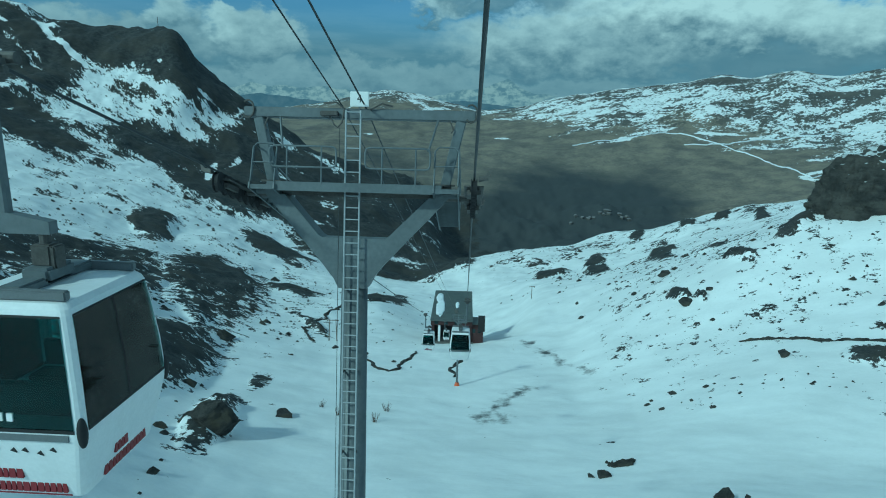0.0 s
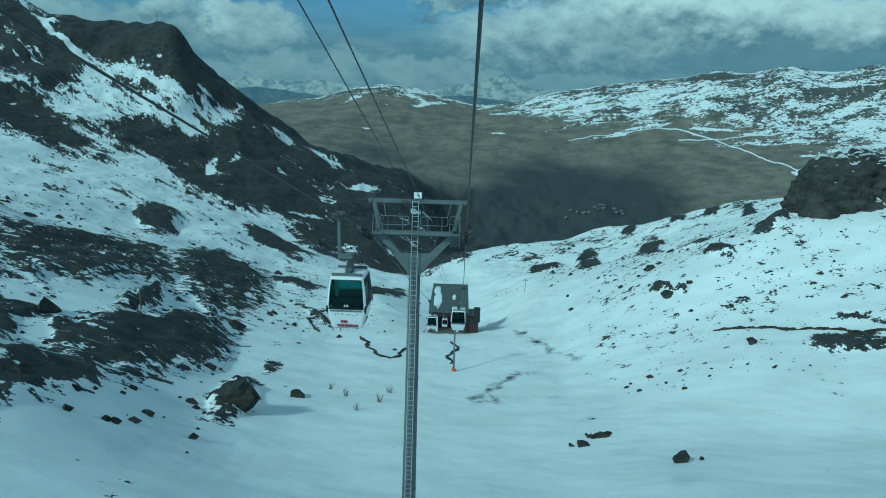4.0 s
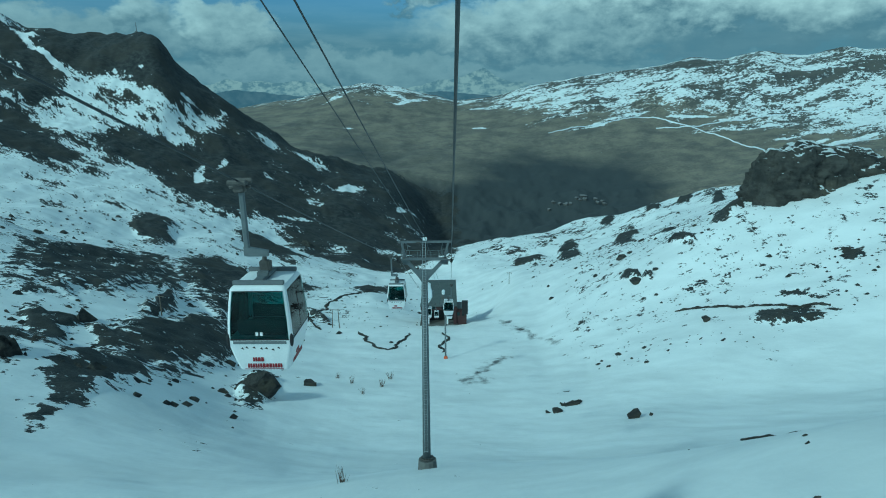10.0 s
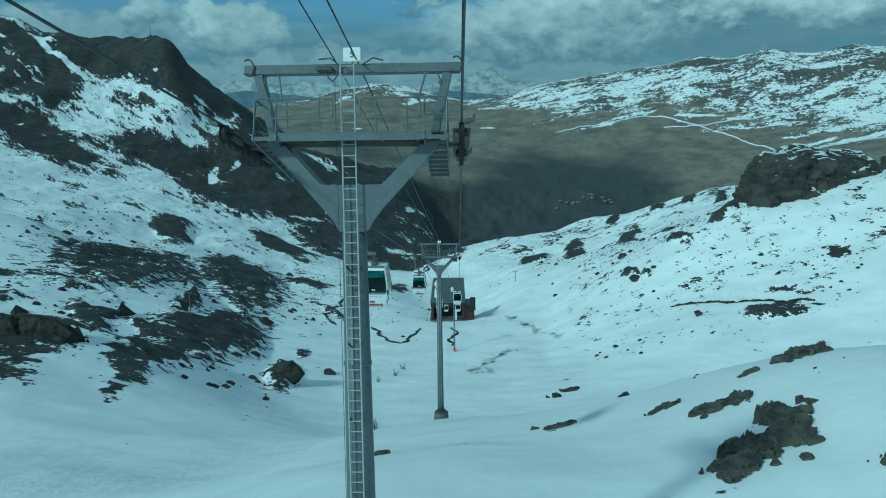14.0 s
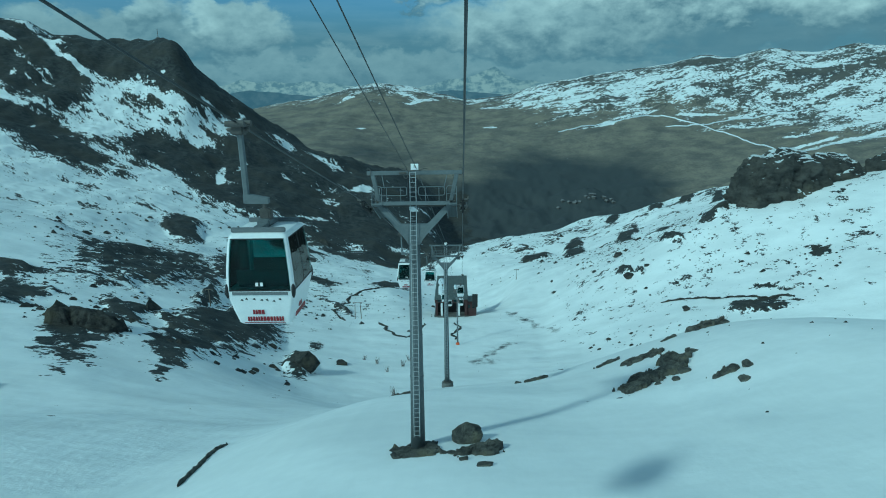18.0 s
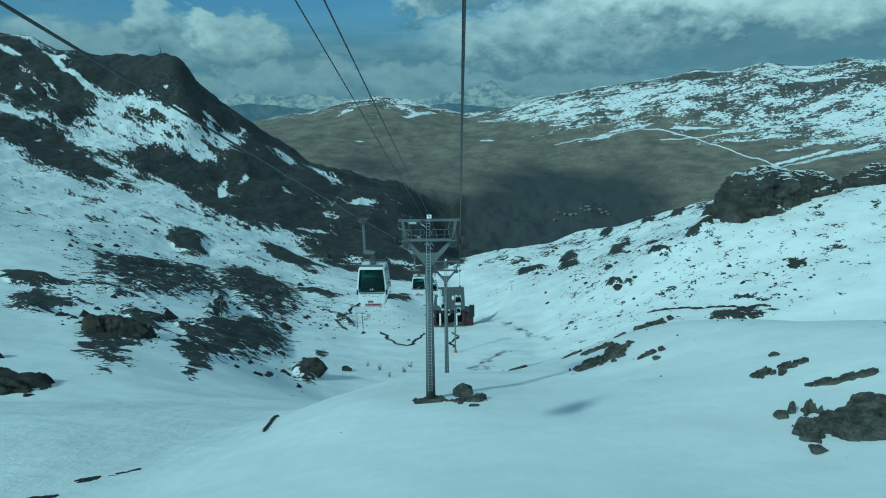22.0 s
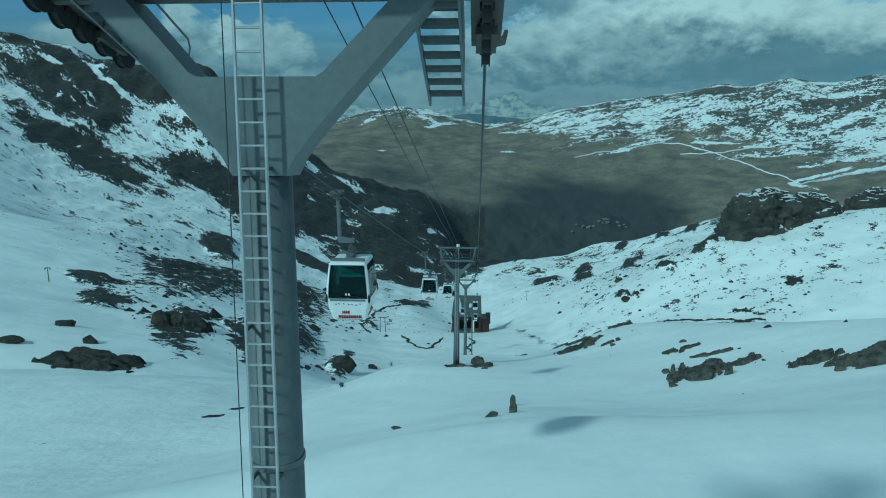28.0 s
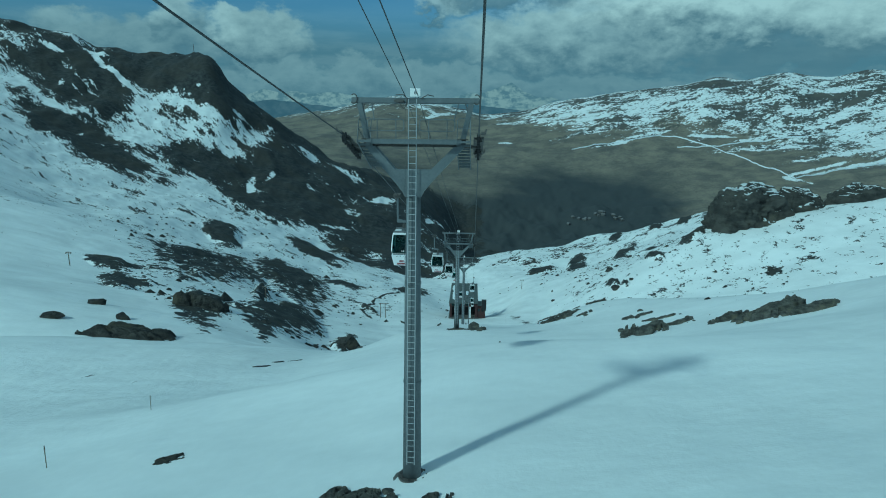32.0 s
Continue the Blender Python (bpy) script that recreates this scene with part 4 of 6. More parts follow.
def plate(bm, outline, y0, y1):
    """An outline in x-z given thickness along y."""
    lo = [bm.verts.new((x, y0, z)) for x, z in outline]
    hi = [bm.verts.new((x, y1, z)) for x, z in outline]
    n = len(outline)
    bm.faces.new(lo)
    bm.faces.new(hi[::-1])
    for i in range(n):
        bm.faces.new((lo[i], hi[i], hi[(i + 1) % n], lo[(i + 1) % n]))
    return bm


def wheel(bm, centre, r, w, seg=16):
    c = Vector(centre)
    return tube(bm, [c - Vector((w / 2, 0, 0)), c + Vector((w / 2, 0, 0))], r, seg)


def written(text, size, mat, parent, at):
    cu = bpy.data.curves.new("digit", "FONT")
    cu.body, cu.size, cu.align_x, cu.align_y, cu.extrude = text, size, "CENTER", "CENTER", 0.004
    ob = bpy.data.objects.new("digit", cu)
    scene.collection.objects.link(ob)
    me = bpy.data.meshes.new_from_object(ob)
    bpy.data.objects.remove(ob)
    me.materials.append(mat)
    ob = new("digit", me)
    ob.parent, ob.matrix_basis = parent, at
    return ob


def ground_z(x, y):
    return float(height(np.array([x], float), np.array([y], float))[0])


# ---- the lift: towers, ropes and cabins ----
RIGHT_X, LEFT_X, MID_X = 0.1, -5.9, -2.9
GAUGE = (RIGHT_X - LEFT_X) / 2
DROP = 1.9  # the rope runs this far below the top beam


def rung_mesh():
    bm = bmesh.new()
    tube(bm, [(-0.18, 0, 0), (0.18, 0, 0)], 0.016, 6)
    me = bpy.data.meshes.new("rung")
    bm.to_mesh(me)
    bm.free()
    me.materials.append(STEEL_BRIGHT)
    return me


def tread_mesh():
    bm = bmesh.new()
    box(bm, -0.29, 0.29, -0.24, 0.24, -0.025, 0.025, 0.008)
    box(bm, -0.29, 0.29, -0.24, -0.225, -0.09, -0.02)
    me = bpy.data.meshes.new("tread")
    bm.to_mesh(me)
    bm.free()
    me.materials.append(STEEL)
    return me


def sheave_mesh():
    bm = bmesh.new()
    tube(bm, [(-0.07, 0, 0), (-0.05, 0, 0)], 0.24, 18)
    tube(bm, [(-0.05, 0, 0), (0.05, 0, 0)], 0.205, 18)
    tube(bm, [(0.05, 0, 0), (0.07, 0, 0)], 0.24, 18)
    tube(bm, [(-0.1, 0, 0), (0.1, 0, 0)], 0.06, 10)
    me = bpy.data.meshes.new("sheave")
    bm.to_mesh(me)
    bm.free()
    me.materials.append(RUBBER)
    return me


RUNG, TREAD, SHEAVE = rung_mesh(), tread_mesh(), sheave_mesh()


def lift_tower(base, lean, tall, number, rope_pitch, label, pad=False):
    """A tube column with a forked head, catwalks and two sheave batteries. rope_pitch: the rope's fall against the tower's own level, in degrees."""
    t = thing("lift_tower", pose(*base, -lean, 0, 0), label, "lift tower", "towers of the gondola lift")
    bm = bmesh.new()
    tube(bm, [(0, 0, -3.0), (0, 0, 0.1)], 1.25, 14, True, 1.05)
    part("foundation", bm, CONCRETE, t, "dark weathered concrete footing")
    bm = bmesh.new()
    tube(bm, [(-0.07, 0, 0.1), (-0.07, 0, tall - 4.46)], 0.48, 24, True, 0.345)
    part("column", bm, STEEL, t, smooth=True)
    bm = bmesh.new()
    tube(bm, [(0, 0, 0.2), (0, 0, 0.32)], 0.78, 20)
    for k in range(10):
        a = math.tau * k / 10
        tube(bm, [(0.68 * math.cos(a), 0.68 * math.sin(a), 0.3), (0.68 * math.cos(a), 0.68 * math.sin(a), 0.42)], 0.035, 6)
    part("base_flange", bm, STEEL_DARK, t)
    for k in (1, 2):
        bm = bmesh.new()
        z = 0.3 + (tall - 4) * k / 3
        tube(bm, [(-0.07, 0, z), (-0.07, 0, z + 0.09)], 0.50 - 0.135 * k / 3, 24)
        part("column_joint", bm, STEEL, t)
    if pad:
        bm = bmesh.new()
        tube(bm, [(0, 0, 0.3), (0, 0, 2.6)], 1.5, 14, True, 0.75)
        part("safety_pad", bm, ORANGE, t, "orange padding round the foot")
    # fork
    j, c = tall - 3.25, tall - 2.13
    m = -0.07
    bm = bmesh.new()
    plate(bm, [(m - 0.37, j - 1.25), (m + 0.37, j - 1.25), (m + 0.50, j - 1.0), (m + 0.80, j - 0.62), (2.36, c + 0.02), (1.86, c + 0.02), (0.84, j + 0.12), (0.74, j + 0.06),
               (-0.88, j + 0.06), (-0.98, j + 0.12), (-1.86, c + 0.02), (-2.36, c + 0.02), (m - 0.80, j - 0.62), (m - 0.50, j - 1.0)], -0.335, 0.335)
    part("fork", bm, STEEL, t, "welded box-section fork of grey steel")
    for s in (-1, 1):
        bm = bmesh.new()
        beam(bm, (s * 2.26, 0, c + 0.34), (s * 2.63, 0, tall - 0.13), 0.25, 0.3, 0.02)
        part("head_post", bm, STEEL, t)
        bm = bmesh.new()
        box(bm, s * 2.26 - 0.26, s * 2.26 + 0.26, -0.25, 0.25, c + 0.335, c + 0.385)
        part("post_foot", bm, STEEL_DARK, t)
        # lifting eye and slack safety chain at the end of the top beam
        bm = bmesh.new()
        e = s * 2.88
        tube(bm, [(e + 0.16 * math.cos(a), -0.19, tall + 0.06 + 0.22 * math.sin(a)) for a in np.linspace(-2.4, 2.2, 12)], 0.025, 6)
        part("lifting_eye", bm, STEEL_DARK, t)
        bm = bmesh.new()
        tube(bm, [(s * 2.35, -0.18, tall - 0.14), (s * 2.44, -0.2, tall - 0.36), (s * 2.38, -0.2, tall - 0.44)], 0.02, 6)
        part("hook", bm, STEEL_DARK, t)
        bm = bmesh.new()
        tube(bm, [(s * 2.04, -0.15, tall - 0.13), (s * 1.84, -0.6, tall - 0.95)], 0.028, 6)
        part("brace_rod", bm, STEEL, t)
    bm = bmesh.new()
    box(bm, -2.42, 2.42, -0.2, 0.2, c, c + 0.34, 0.02)
    part("crossbeam", bm, STEEL_DARK, t, "weathered dark crossbeam")
    bm = bmesh.new()
    box(bm, -2.2, 2.2, -0.75, -0.2, c + 0.3, c + 0.35)
    box(bm, -2.2, 2.2, -0.77, -0.73, c + 0.12, c + 0.30)
    for x in (-1.8, -0.85, 0.85, 1.8):
        box(bm, x - 0.04, x + 0.04, -0.74, -0.2, c + 0.12, c + 0.3)
    part("walkway", bm, STEEL, t)
    bm = bmesh.new()
    box(bm, -3.0, 3.0, -0.16, 0.16, tall - 0.13, tall + 0.13, 0.02)
    part("top_beam", bm, STEEL, t)
    bm = bmesh.new()
    box(bm, -0.95, -0.5, -0.42, -0.18, tall - 0.1, tall + 0.03, 0.02)
    tube(bm, [(-0.72, -0.3, tall - 0.1), (-0.6, -0.36, tall - 0.3), (-0.5, -0.36, tall - 0.38), (-0.4, -0.33, tall - 0.25), (-0.36, -0.25, tall + 0.1), (-0.55, -0.28, tall + 0.26), (-0.9, -0.25, tall + 0.24)], 0.022, 6)
    part("junction_box", bm, STEEL_DARK, t, "grey cable junction box with looped leads")
    bm = bmesh.new()
    tube(bm, [(0.3, -0.2, tall + 0.1), (0.6, -0.25, tall + 0.26), (0.88, -0.2, tall + 0.2)], 0.022, 6)
    part("cable_clamp", bm, STEEL_DARK, t)
    # guard rails along the walkway, two panels with rounded corners
    for x0, x1 in ((-2.13, -0.45), (0.28, 1.9)):
        bm = bmesh.new()
        z0, z1 = c + 0.36, c + 1.24
        tube(bm, [(x0, -0.74, z0 + 0.48), (x0, -0.74, z1 - 0.12), (x0 + 0.03, -0.74, z1 - 0.03), (x0 + 0.12, -0.74, z1), (x1 - 0.12, -0.74, z1), (x1 - 0.03, -0.74, z1 - 0.03), (x1, -0.74, z1 - 0.12),
                  (x1, -0.74, z0 + 0.48), (x1 - 0.03, -0.74, z0 + 0.39), (x1 - 0.12, -0.74, z0 + 0.36), (x0 + 0.12, -0.74, z0 + 0.36), (x0 + 0.03, -0.74, z0 + 0.39), (x0, -0.74, z0 + 0.48)], 0.024, 8)
        for k in (0.26, 0.78):
            x = x0 + (x1 - x0) * k
            tube(bm, [(x, -0.74, z0 - 0.2), (x, -0.74, z1)], 0.022, 6)
        part("guard_rail", bm, STEEL, t)
    # catwalks beside the sheaves, stepped along the rope
    for s in (-1, 1):
        cat = new("catwalk")
        cat.parent = t
        cat.matrix_basis = pose(s * 2.31, 0, c + 0.12, -rope_pitch - 6, 0, 0)
        for k in range(9):
            y = -0.6 + 0.46 * k
            piece("tread", TREAD, cat, pose(0, y, -0.05, rope_pitch + 6, 0, 0))
        for x in (-0.31, 0.31):
            bm = bmesh.new()
            box(bm, x - 0.02, x + 0.02, -0.85, 3.3, -0.2, -0.04)
            part("stringer", bm, STEEL, cat)
        x = 0.3 * s
        for y0, y1 in ((-0.75, 0.55), (0.9, 3.1)):
            bm = bmesh.new()
            tube(bm, [(x, y0, 0), (x, y0, 0.92), (x, y0 + 0.1, 1.02), (x, y1 - 0.1, 1.02), (x, y1, 0.92), (x, y1, 0)], 0.022, 8)
            tube(bm, [(x, y0, 0.5), (x, y1, 0.5)], 0.018, 6)
            part("handrail", bm, STEEL, cat)
        bm = bmesh.new()
        tube(bm, [(-0.3, -0.8, 0), (-0.3, -0.8, 0.9), (-0.2, -0.8, 1.0), (0.2, -0.8, 1.0), (0.3, -0.8, 0.9), (0.3, -0.8, 0)], 0.022, 8)
        tube(bm, [(-0.3, -0.8, 0.5), (0.3, -0.8, 0.5)], 0.018, 6)
        part("end_rail", bm, STEEL, cat)
        # sheave battery
        bat = new("sheave_battery")
        bat.parent = t
        bat.matrix_basis = pose(s * GAUGE, 0, tall - DROP, -rope_pitch, 0, 0)
        bm = bmesh.new()
        tube(bm, [(-s * 0.75, 0, -0.2), (s * 0.1, 0, -0.2)], 0.09, 10)
        part("axle", bm, STEEL_DARK, bat)
        bm = bmesh.new()
        for x in (-0.13, 0.13):
            beam(bm, (x, -1.7, -0.18), (x, 1.7, -0.18), 0.03, 0.2, 0)
        for y in (-1.25, 1.25):
            box(bm, -0.16, 0.16, y - 0.35, y + 0.35, -0.36, -0.24)
        part("battery_beam", bm, STEEL_DARK, bat)
        for k in range(8):
            piece("sheave", SHEAVE, bat, pose(0, -1.75 + 0.5 * k, -0.26))
        for y in (-1.9, 1.9):
            bm = bmesh.new()
            plate(bm, [(s * 0.1, -0.1), (s * 0.32, -0.05), (s * 0.36, 0.12), (s * 0.3, 0.12), (s * 0.26, 0.02), (s * 0.1, 0.0)], y - 0.1, y + 0.1)
            part("rope_catcher", bm, STEEL_DARK, bat)
    # ladder on the uphill side, running up past the top beam
    lad = new("ladder")
    lad.parent = t
    lad.matrix_basis = pose(-0.08, 0, 0)
    z, low = tall + 0.05, 1.2
    off = lambda h: -0.14 - (0.48 - 0.135 * h / tall)
    for x in (-0.185, 0.185):
        bm = bmesh.new()
        tube(bm, [(x, off(low), low), (x, off(tall), z)], 0.024, 6)
        part("ladder_rail", bm, STEEL_BRIGHT, lad)
    h = low + 0.1
    while h < z:
        piece("rung", RUNG, lad, pose(0, off(h), h))
        h += 0.3
    for k in range(int(tall / 2.2)):
        h = 1.6 + 2.2 * k
        if h < tall - 3.8:
            for x in (-0.185, 0.185):
                bm = bmesh.new()
                beam(bm, (x, off(h), h), (x, -0.3, h), 0.05, 0.03, 0)
                part("ladder_bracket", bm, STEEL_DARK, lad)
    bm = bmesh.new()
    tube(bm, [(-0.32, off(low), low), (-0.34, off(tall), tall - 0.4)], 0.008, 5)
    part("fall_arrest_wire", bm, ROPE, lad)
    if number:
        plate_ob = new("number_plate")
        plate_ob.parent = t
        plate_ob.matrix_basis = pose(0.02, -0.22, tall + 0.36, 0, 0, 0)
        bm = bmesh.new()
        box(bm, -0.24, 0.24, -0.015, 0.015, -0.19, 0.19, 0.01)
        part("sign_sheet", bm, SIGN_WHITE, plate_ob, "white enamelled number sheet")
        written(number, 0.26, INK, plate_ob, pose(0, -0.02, 0, 90, 0, 0))
        bm = bmesh.new()
        tube(bm, [(0, 0.03, -0.35), (0, 0.03, 0.1)], 0.02, 6)
        part("sign_post", bm, STEEL, plate_ob)
    return t


TOWERS = [  # base, lean forward, length, number, rope fall against the tower's level
    ((MID_X, 252.6, -107.6), 8.0, 33.0, "", 11.0, "grey steel lift tower with orange foot padding near the station", True),
    ((MID_X, 12.9, -14.6), 7.0, 25.9, "4", 10.0, "grey galvanised lift tower numbered four, with ladder and forked head", False),
    ((MID_X, -56.9, 14.5), 8.0, 18.1, "5", 8.5, "grey galvanised lift tower numbered five, on a snow hump", False),
    ((MID_X, -136.4, 35.4), 3.5, 19.2, "6", 13.0, "grey galvanised lift tower numbered six, standing in deep snow", False),
]
rope_pts = [(430.0, -125.0), (352.0, -109.0)]
top_pts = [(352.0, -106.0)]
for base, lean, tall, number, fall, label, pad in TOWERS:
    lift_tower(base, lean, tall, number, fall, label, pad)
    a = radians(lean)
    rope_pts.append((base[1] + (tall - DROP) * math.sin(a), base[2] + (tall - DROP) * math.cos(a)))
    top_pts.append((base[1] + (tall + 0.2) * math.sin(a), base[2] + (tall + 0.2) * math.cos(a)))
rope_pts.append((-246.0, 75.0))
top_pts.append((-246.0, 77.6))


def sagged(pts, sag, n=24):
    """The points of a rope over its supports, hanging a little between them."""
    out = []
    for (y0, z0), (y1, z1) in zip(pts, pts[1:]):
        for k in range(n):
            u = k / n
            out.append((y0 + (y1 - y0) * u, z0 + (z1 - z0) * u - 4 * sag * abs(y1 - y0) ** 2 / 1e4 * u * (1 - u)))
    return out + [pts[-1]]


HAUL = sagged(rope_pts, 0.4)
for x, word in ((RIGHT_X, "climbing"), (LEFT_X, "descending")):
    bm = bmesh.new()
    tube(bm, [(x, y, z) for y, z in HAUL], 0.028, 8)
    tagged(part("haul_rope", bm, ROPE, smooth=True), f"dark greased steel haul rope of the {word} side", "rope", "ropes of the lift")
for x, r in ((MID_X - 0.46, 0.016), (MID_X + 0.14, 0.02)):
    bm = bmesh.new()
    tube(bm, [(x, y, z) for y, z in sagged(top_pts, 0.15)], r, 6)
    tagged(part("signal_cable", bm, ROPE, smooth=True), "thin black signal cable over the tower tops", "cable", "cables of the lift")


def rope_z(y):
    ys, zs = np.array([p[0] for p in HAUL])[::-1], np.array([p[1] for p in HAUL])[::-1]
    return float(np.interp(y, ys, zs))


# cabin outline: height, half width, half length
SHELL = [(0.0, 0.74, 0.84), (0.06, 0.80, 0.90), (0.5, 0.91, 1.02), (1.02, 1.02, 1.13), (1.14, 1.03, 1.14), (1.7, 1.00, 1.11), (2.3, 0.94, 1.05), (2.68, 0.89, 1.0), (2.76, 0.86, 0.97), (2.83, 0.79, 0.90), (2.87, 0.5, 0.6)]


def shell_at(z):
    zs = [s[0] for s in SHELL]
    return float(np.interp(z, zs, [s[1] for s in SHELL])), float(np.interp(z, zs, [s[2] for s in SHELL]))


def ring(z, grow=0.0, corner=0.12, n=4):
    w, l = shell_at(z)
    w, l = w + grow, l + grow
    r = min(corner + grow, w * 0.5)
    out = []
    for sx, sy, a0 in ((1, 1, 0), (-1, 1, 90), (-1, -1, 180), (1, -1, 270)):
        for k in range(n + 1):
            a = radians(a0 + 90 * k / n)
            out.append((sx * (w - r) + r * math.cos(a), sy * (l - r) + r * math.sin(a), z))
    return out


def loft(bm, heights, grow=0.0, caps=True):
    rings = [[bm.verts.new(p) for p in ring(z, grow)] for z in heights]
    n = len(rings[0])
    for a, b in zip(rings, rings[1:]):
        for i in range(n):
            bm.faces.new((a[i], a[(i + 1) % n], b[(i + 1) % n], b[i]))
    if caps:
        bm.faces.new(rings[0][::-1])
        bm.faces.new(rings[-1])
    return bm


def corner_post(bm, which, heights, deep=0.07, n=4):
    """One bent corner of the shell between belt and roof: an outer and an inner skin."""
    rows = []
    for z in heights:
        out = ring(z)[which * (n + 1):(which + 1) * (n + 1)]
        cut = ring(z, -deep)[which * (n + 1):(which + 1) * (n + 1)]
        rows.append([bm.verts.new(p) for p in out + cut[::-1]])
    m = len(rows[0])
    for a, b in zip(rows, rows[1:]):
        for i in range(m):
            bm.faces.new((a[i], a[(i + 1) % m], b[(i + 1) % m], b[i]))
    bm.faces.new(rows[0][::-1])
    bm.faces.new(rows[-1])
    return bm


def window(bm, side, z0, z1, u0, u1, steps=6, proud=0.004, thick=0.012):
    """A pane bent to the shell: side 'x+', 'x-', 'y+' or 'y-', from u0 to u1 as shares of the side's half width."""
    s = 1 if side[1] == "+" else -1
    rows = []
    for k in range(steps + 1):
        z = z0 + (z1 - z0) * k / steps
        w, l = shell_at(z)
        rows.append([bm.verts.new((s * (w + proud), u * l, z) if side[0] == "x" else (u * w, s * (l + proud), z)) for u in (u0, u1)])
    for a, b in zip(rows, rows[1:]):
        bm.faces.new((a[0], a[1], b[1], b[0]))
    ext = bmesh.ops.extrude_face_region(bm, geom=list(bm.faces))
    d = Vector((-s * thick, 0, 0)) if side[0] == "x" else Vector((0, -s * thick, 0))
    bmesh.ops.translate(bm, vec=d, verts=[v for v in ext["geom"] if isinstance(v, bmesh.types.BMVert)])
    return bm


def gondola_cabin(m, label):
    c = thing("gondola_cabin", m, label, "gondola cabin", "cabins of the gondola lift")
    bm = bmesh.new()
    loft(bm, [s[0] for s in SHELL if s[0] < 1.1] + [1.12])
    body = part("body", bm, PAINT, c, "white tub with rounded corners", smooth=False)
    bm = bmesh.new()
    loft(bm, [2.69] + [s[0] for s in SHELL if s[0] > 2.7])
    part("roof", bm, PAINT, c, "white roof shell")
    for which in range(4):
        bm = bmesh.new()
        corner_post(bm, which, (1.12, 1.4, 1.7, 2.0, 2.3, 2.5, 2.69))
        part("corner_post", bm, PAINT, c)
    for s in (-1, 1):
        bm = bmesh.new()
        box(bm, -0.78, 0.78, s * 0.52 - 0.2, s * 0.52 + 0.2, 1.13, 1.24, 0.03)
        bench = part("bench", bm, GREY_PLASTIC, c, "dark grey seat bench inside")
        bm = bmesh.new()
        box(bm, -0.78, 0.78, s * 0.78 - 0.05, s * 0.78 + 0.05, 1.24, 1.68, 0.03)
        part("backrest", bm, GREY_PLASTIC, bench)
    for side, w in (("y-", 0.89), ("y+", 0.89)):
        bm = bmesh.new()
        window(bm, side, 1.17, 2.66, -w, w)
        pane = part("window_pane", bm, PANE, c, "large dark tinted window")
        for z0, z1 in ((1.125, 1.17), (2.66, 2.685)):
            bm = bmesh.new()
            window(bm, side, z0, z1, -w, w, 1, 0.006, 0.03)
            part("gasket", bm, RUBBER, pane)
        s = -1 if side == "y-" else 1
        bm = bmesh.new()
        l = shell_at(1.09)[1]
        box(bm, -0.86, 0.86, s * (l - 0.03) - 0.045, s * (l - 0.03) + 0.075, 0.98, 1.13, 0.03)
        part("bumper", bm, GREY_PLASTIC, c)
        for x in (-0.99, 0.99):
            bm = bmesh.new()
            bmesh.ops.create_uvsphere(bm, u_segments=12, v_segments=8, radius=1, matrix=Matrix.Translation((x, s * 1.09, 1.12)) @ Matrix.Diagonal((0.065, 0.08, 0.22, 1)))
            part("bumper_end", bm, RUBBER, c, smooth=True)
    for side in ("x+", "x-"):
        for u0, u1 in ((-0.89, -0.02), (0.02, 0.89)):
            bm = bmesh.new()
            window(bm, side, 1.17, 2.66, u0, u1)
            part("side_pane", bm, PANE, c)
        bm = bmesh.new()
        window(bm, side, 1.14, 2.68, -0.02, 0.02, 6, 0.008, 0.04)
        part("door_seam", bm, RUBBER, c)
        for z0, z1 in ((1.125, 1.17), (2.66, 2.685)):
            bm = bmesh.new()
            window(bm, side, z0, z1, -0.89, 0.89, 1, 0.006, 0.03)
            part("sill", bm, RUBBER, c)
    # red lettering stands as plain bars, with small dark marks above
    marks = random.Random(4)
    for side in ("front", "side"):
        rows = ((0.13, -0.50, 0.58, 0.20), (0.37, -0.30, 0.04, 0.19))
        for z, a, b, h in rows:
            x = a
            while x < b:
                wd = marks.uniform(0.05, 0.09)
                bm = bmesh.new()
                w, l = shell_at(z + h / 2)
                w0, l0 = shell_at(z)
                if side == "front":
                    plate(bm, [(x, z), (x + wd, z), (x + wd, z + h), (x, z + h)], -l - 0.012, -l0 + 0.03)
                else:
                    box(bm, w0 - 0.03, w + 0.012, x, x + wd, z, z + h)
                part("letter_bar", bm, LOGO, body)
                x += wd + 0.02
    bm = bmesh.new()
    l = shell_at(0.06)[1]
    box(bm, -0.62, 0.62, -l - 0.01, -l + 0.05, 0.055, 0.075)
    part("red_line", bm, LOGO, body)
    for k in range(7):
        bm = bmesh.new()
        x, z = -0.66 + 0.2 * k + marks.uniform(-0.05, 0.05), 0.78 + marks.uniform(0, 0.1)
        l = shell_at(z)[1]
        plate(bm, [(x, z), (x + 0.09, z - 0.03), (x + 0.06, z + 0.05)], -l - 0.012, -l + 0.06)
        part("dark_mark", bm, INK, body)
    for x in (-0.07, 0.07):
        bm = bmesh.new()
        l = shell_at(1.34)[1]
        box(bm, x - 0.04, x + 0.04, -l - 0.022, -l + 0.02, 1.28, 1.39)
        part("number_bar", bm, SIGN_WHITE, body)
    # roof gear
    bm = bmesh.new()
    box(bm, -0.8, 0.8, -0.86, -0.74, 2.84, 2.98, 0.02)
    part("roof_rail", bm, GREY_PLASTIC, c)
    bm = bmesh.new()
    box(bm, -0.8, 0.8, 0.74, 0.86, 2.84, 2.98, 0.02)
    part("roof_rail", bm, GREY_PLASTIC, c)
    bm = bmesh.new()
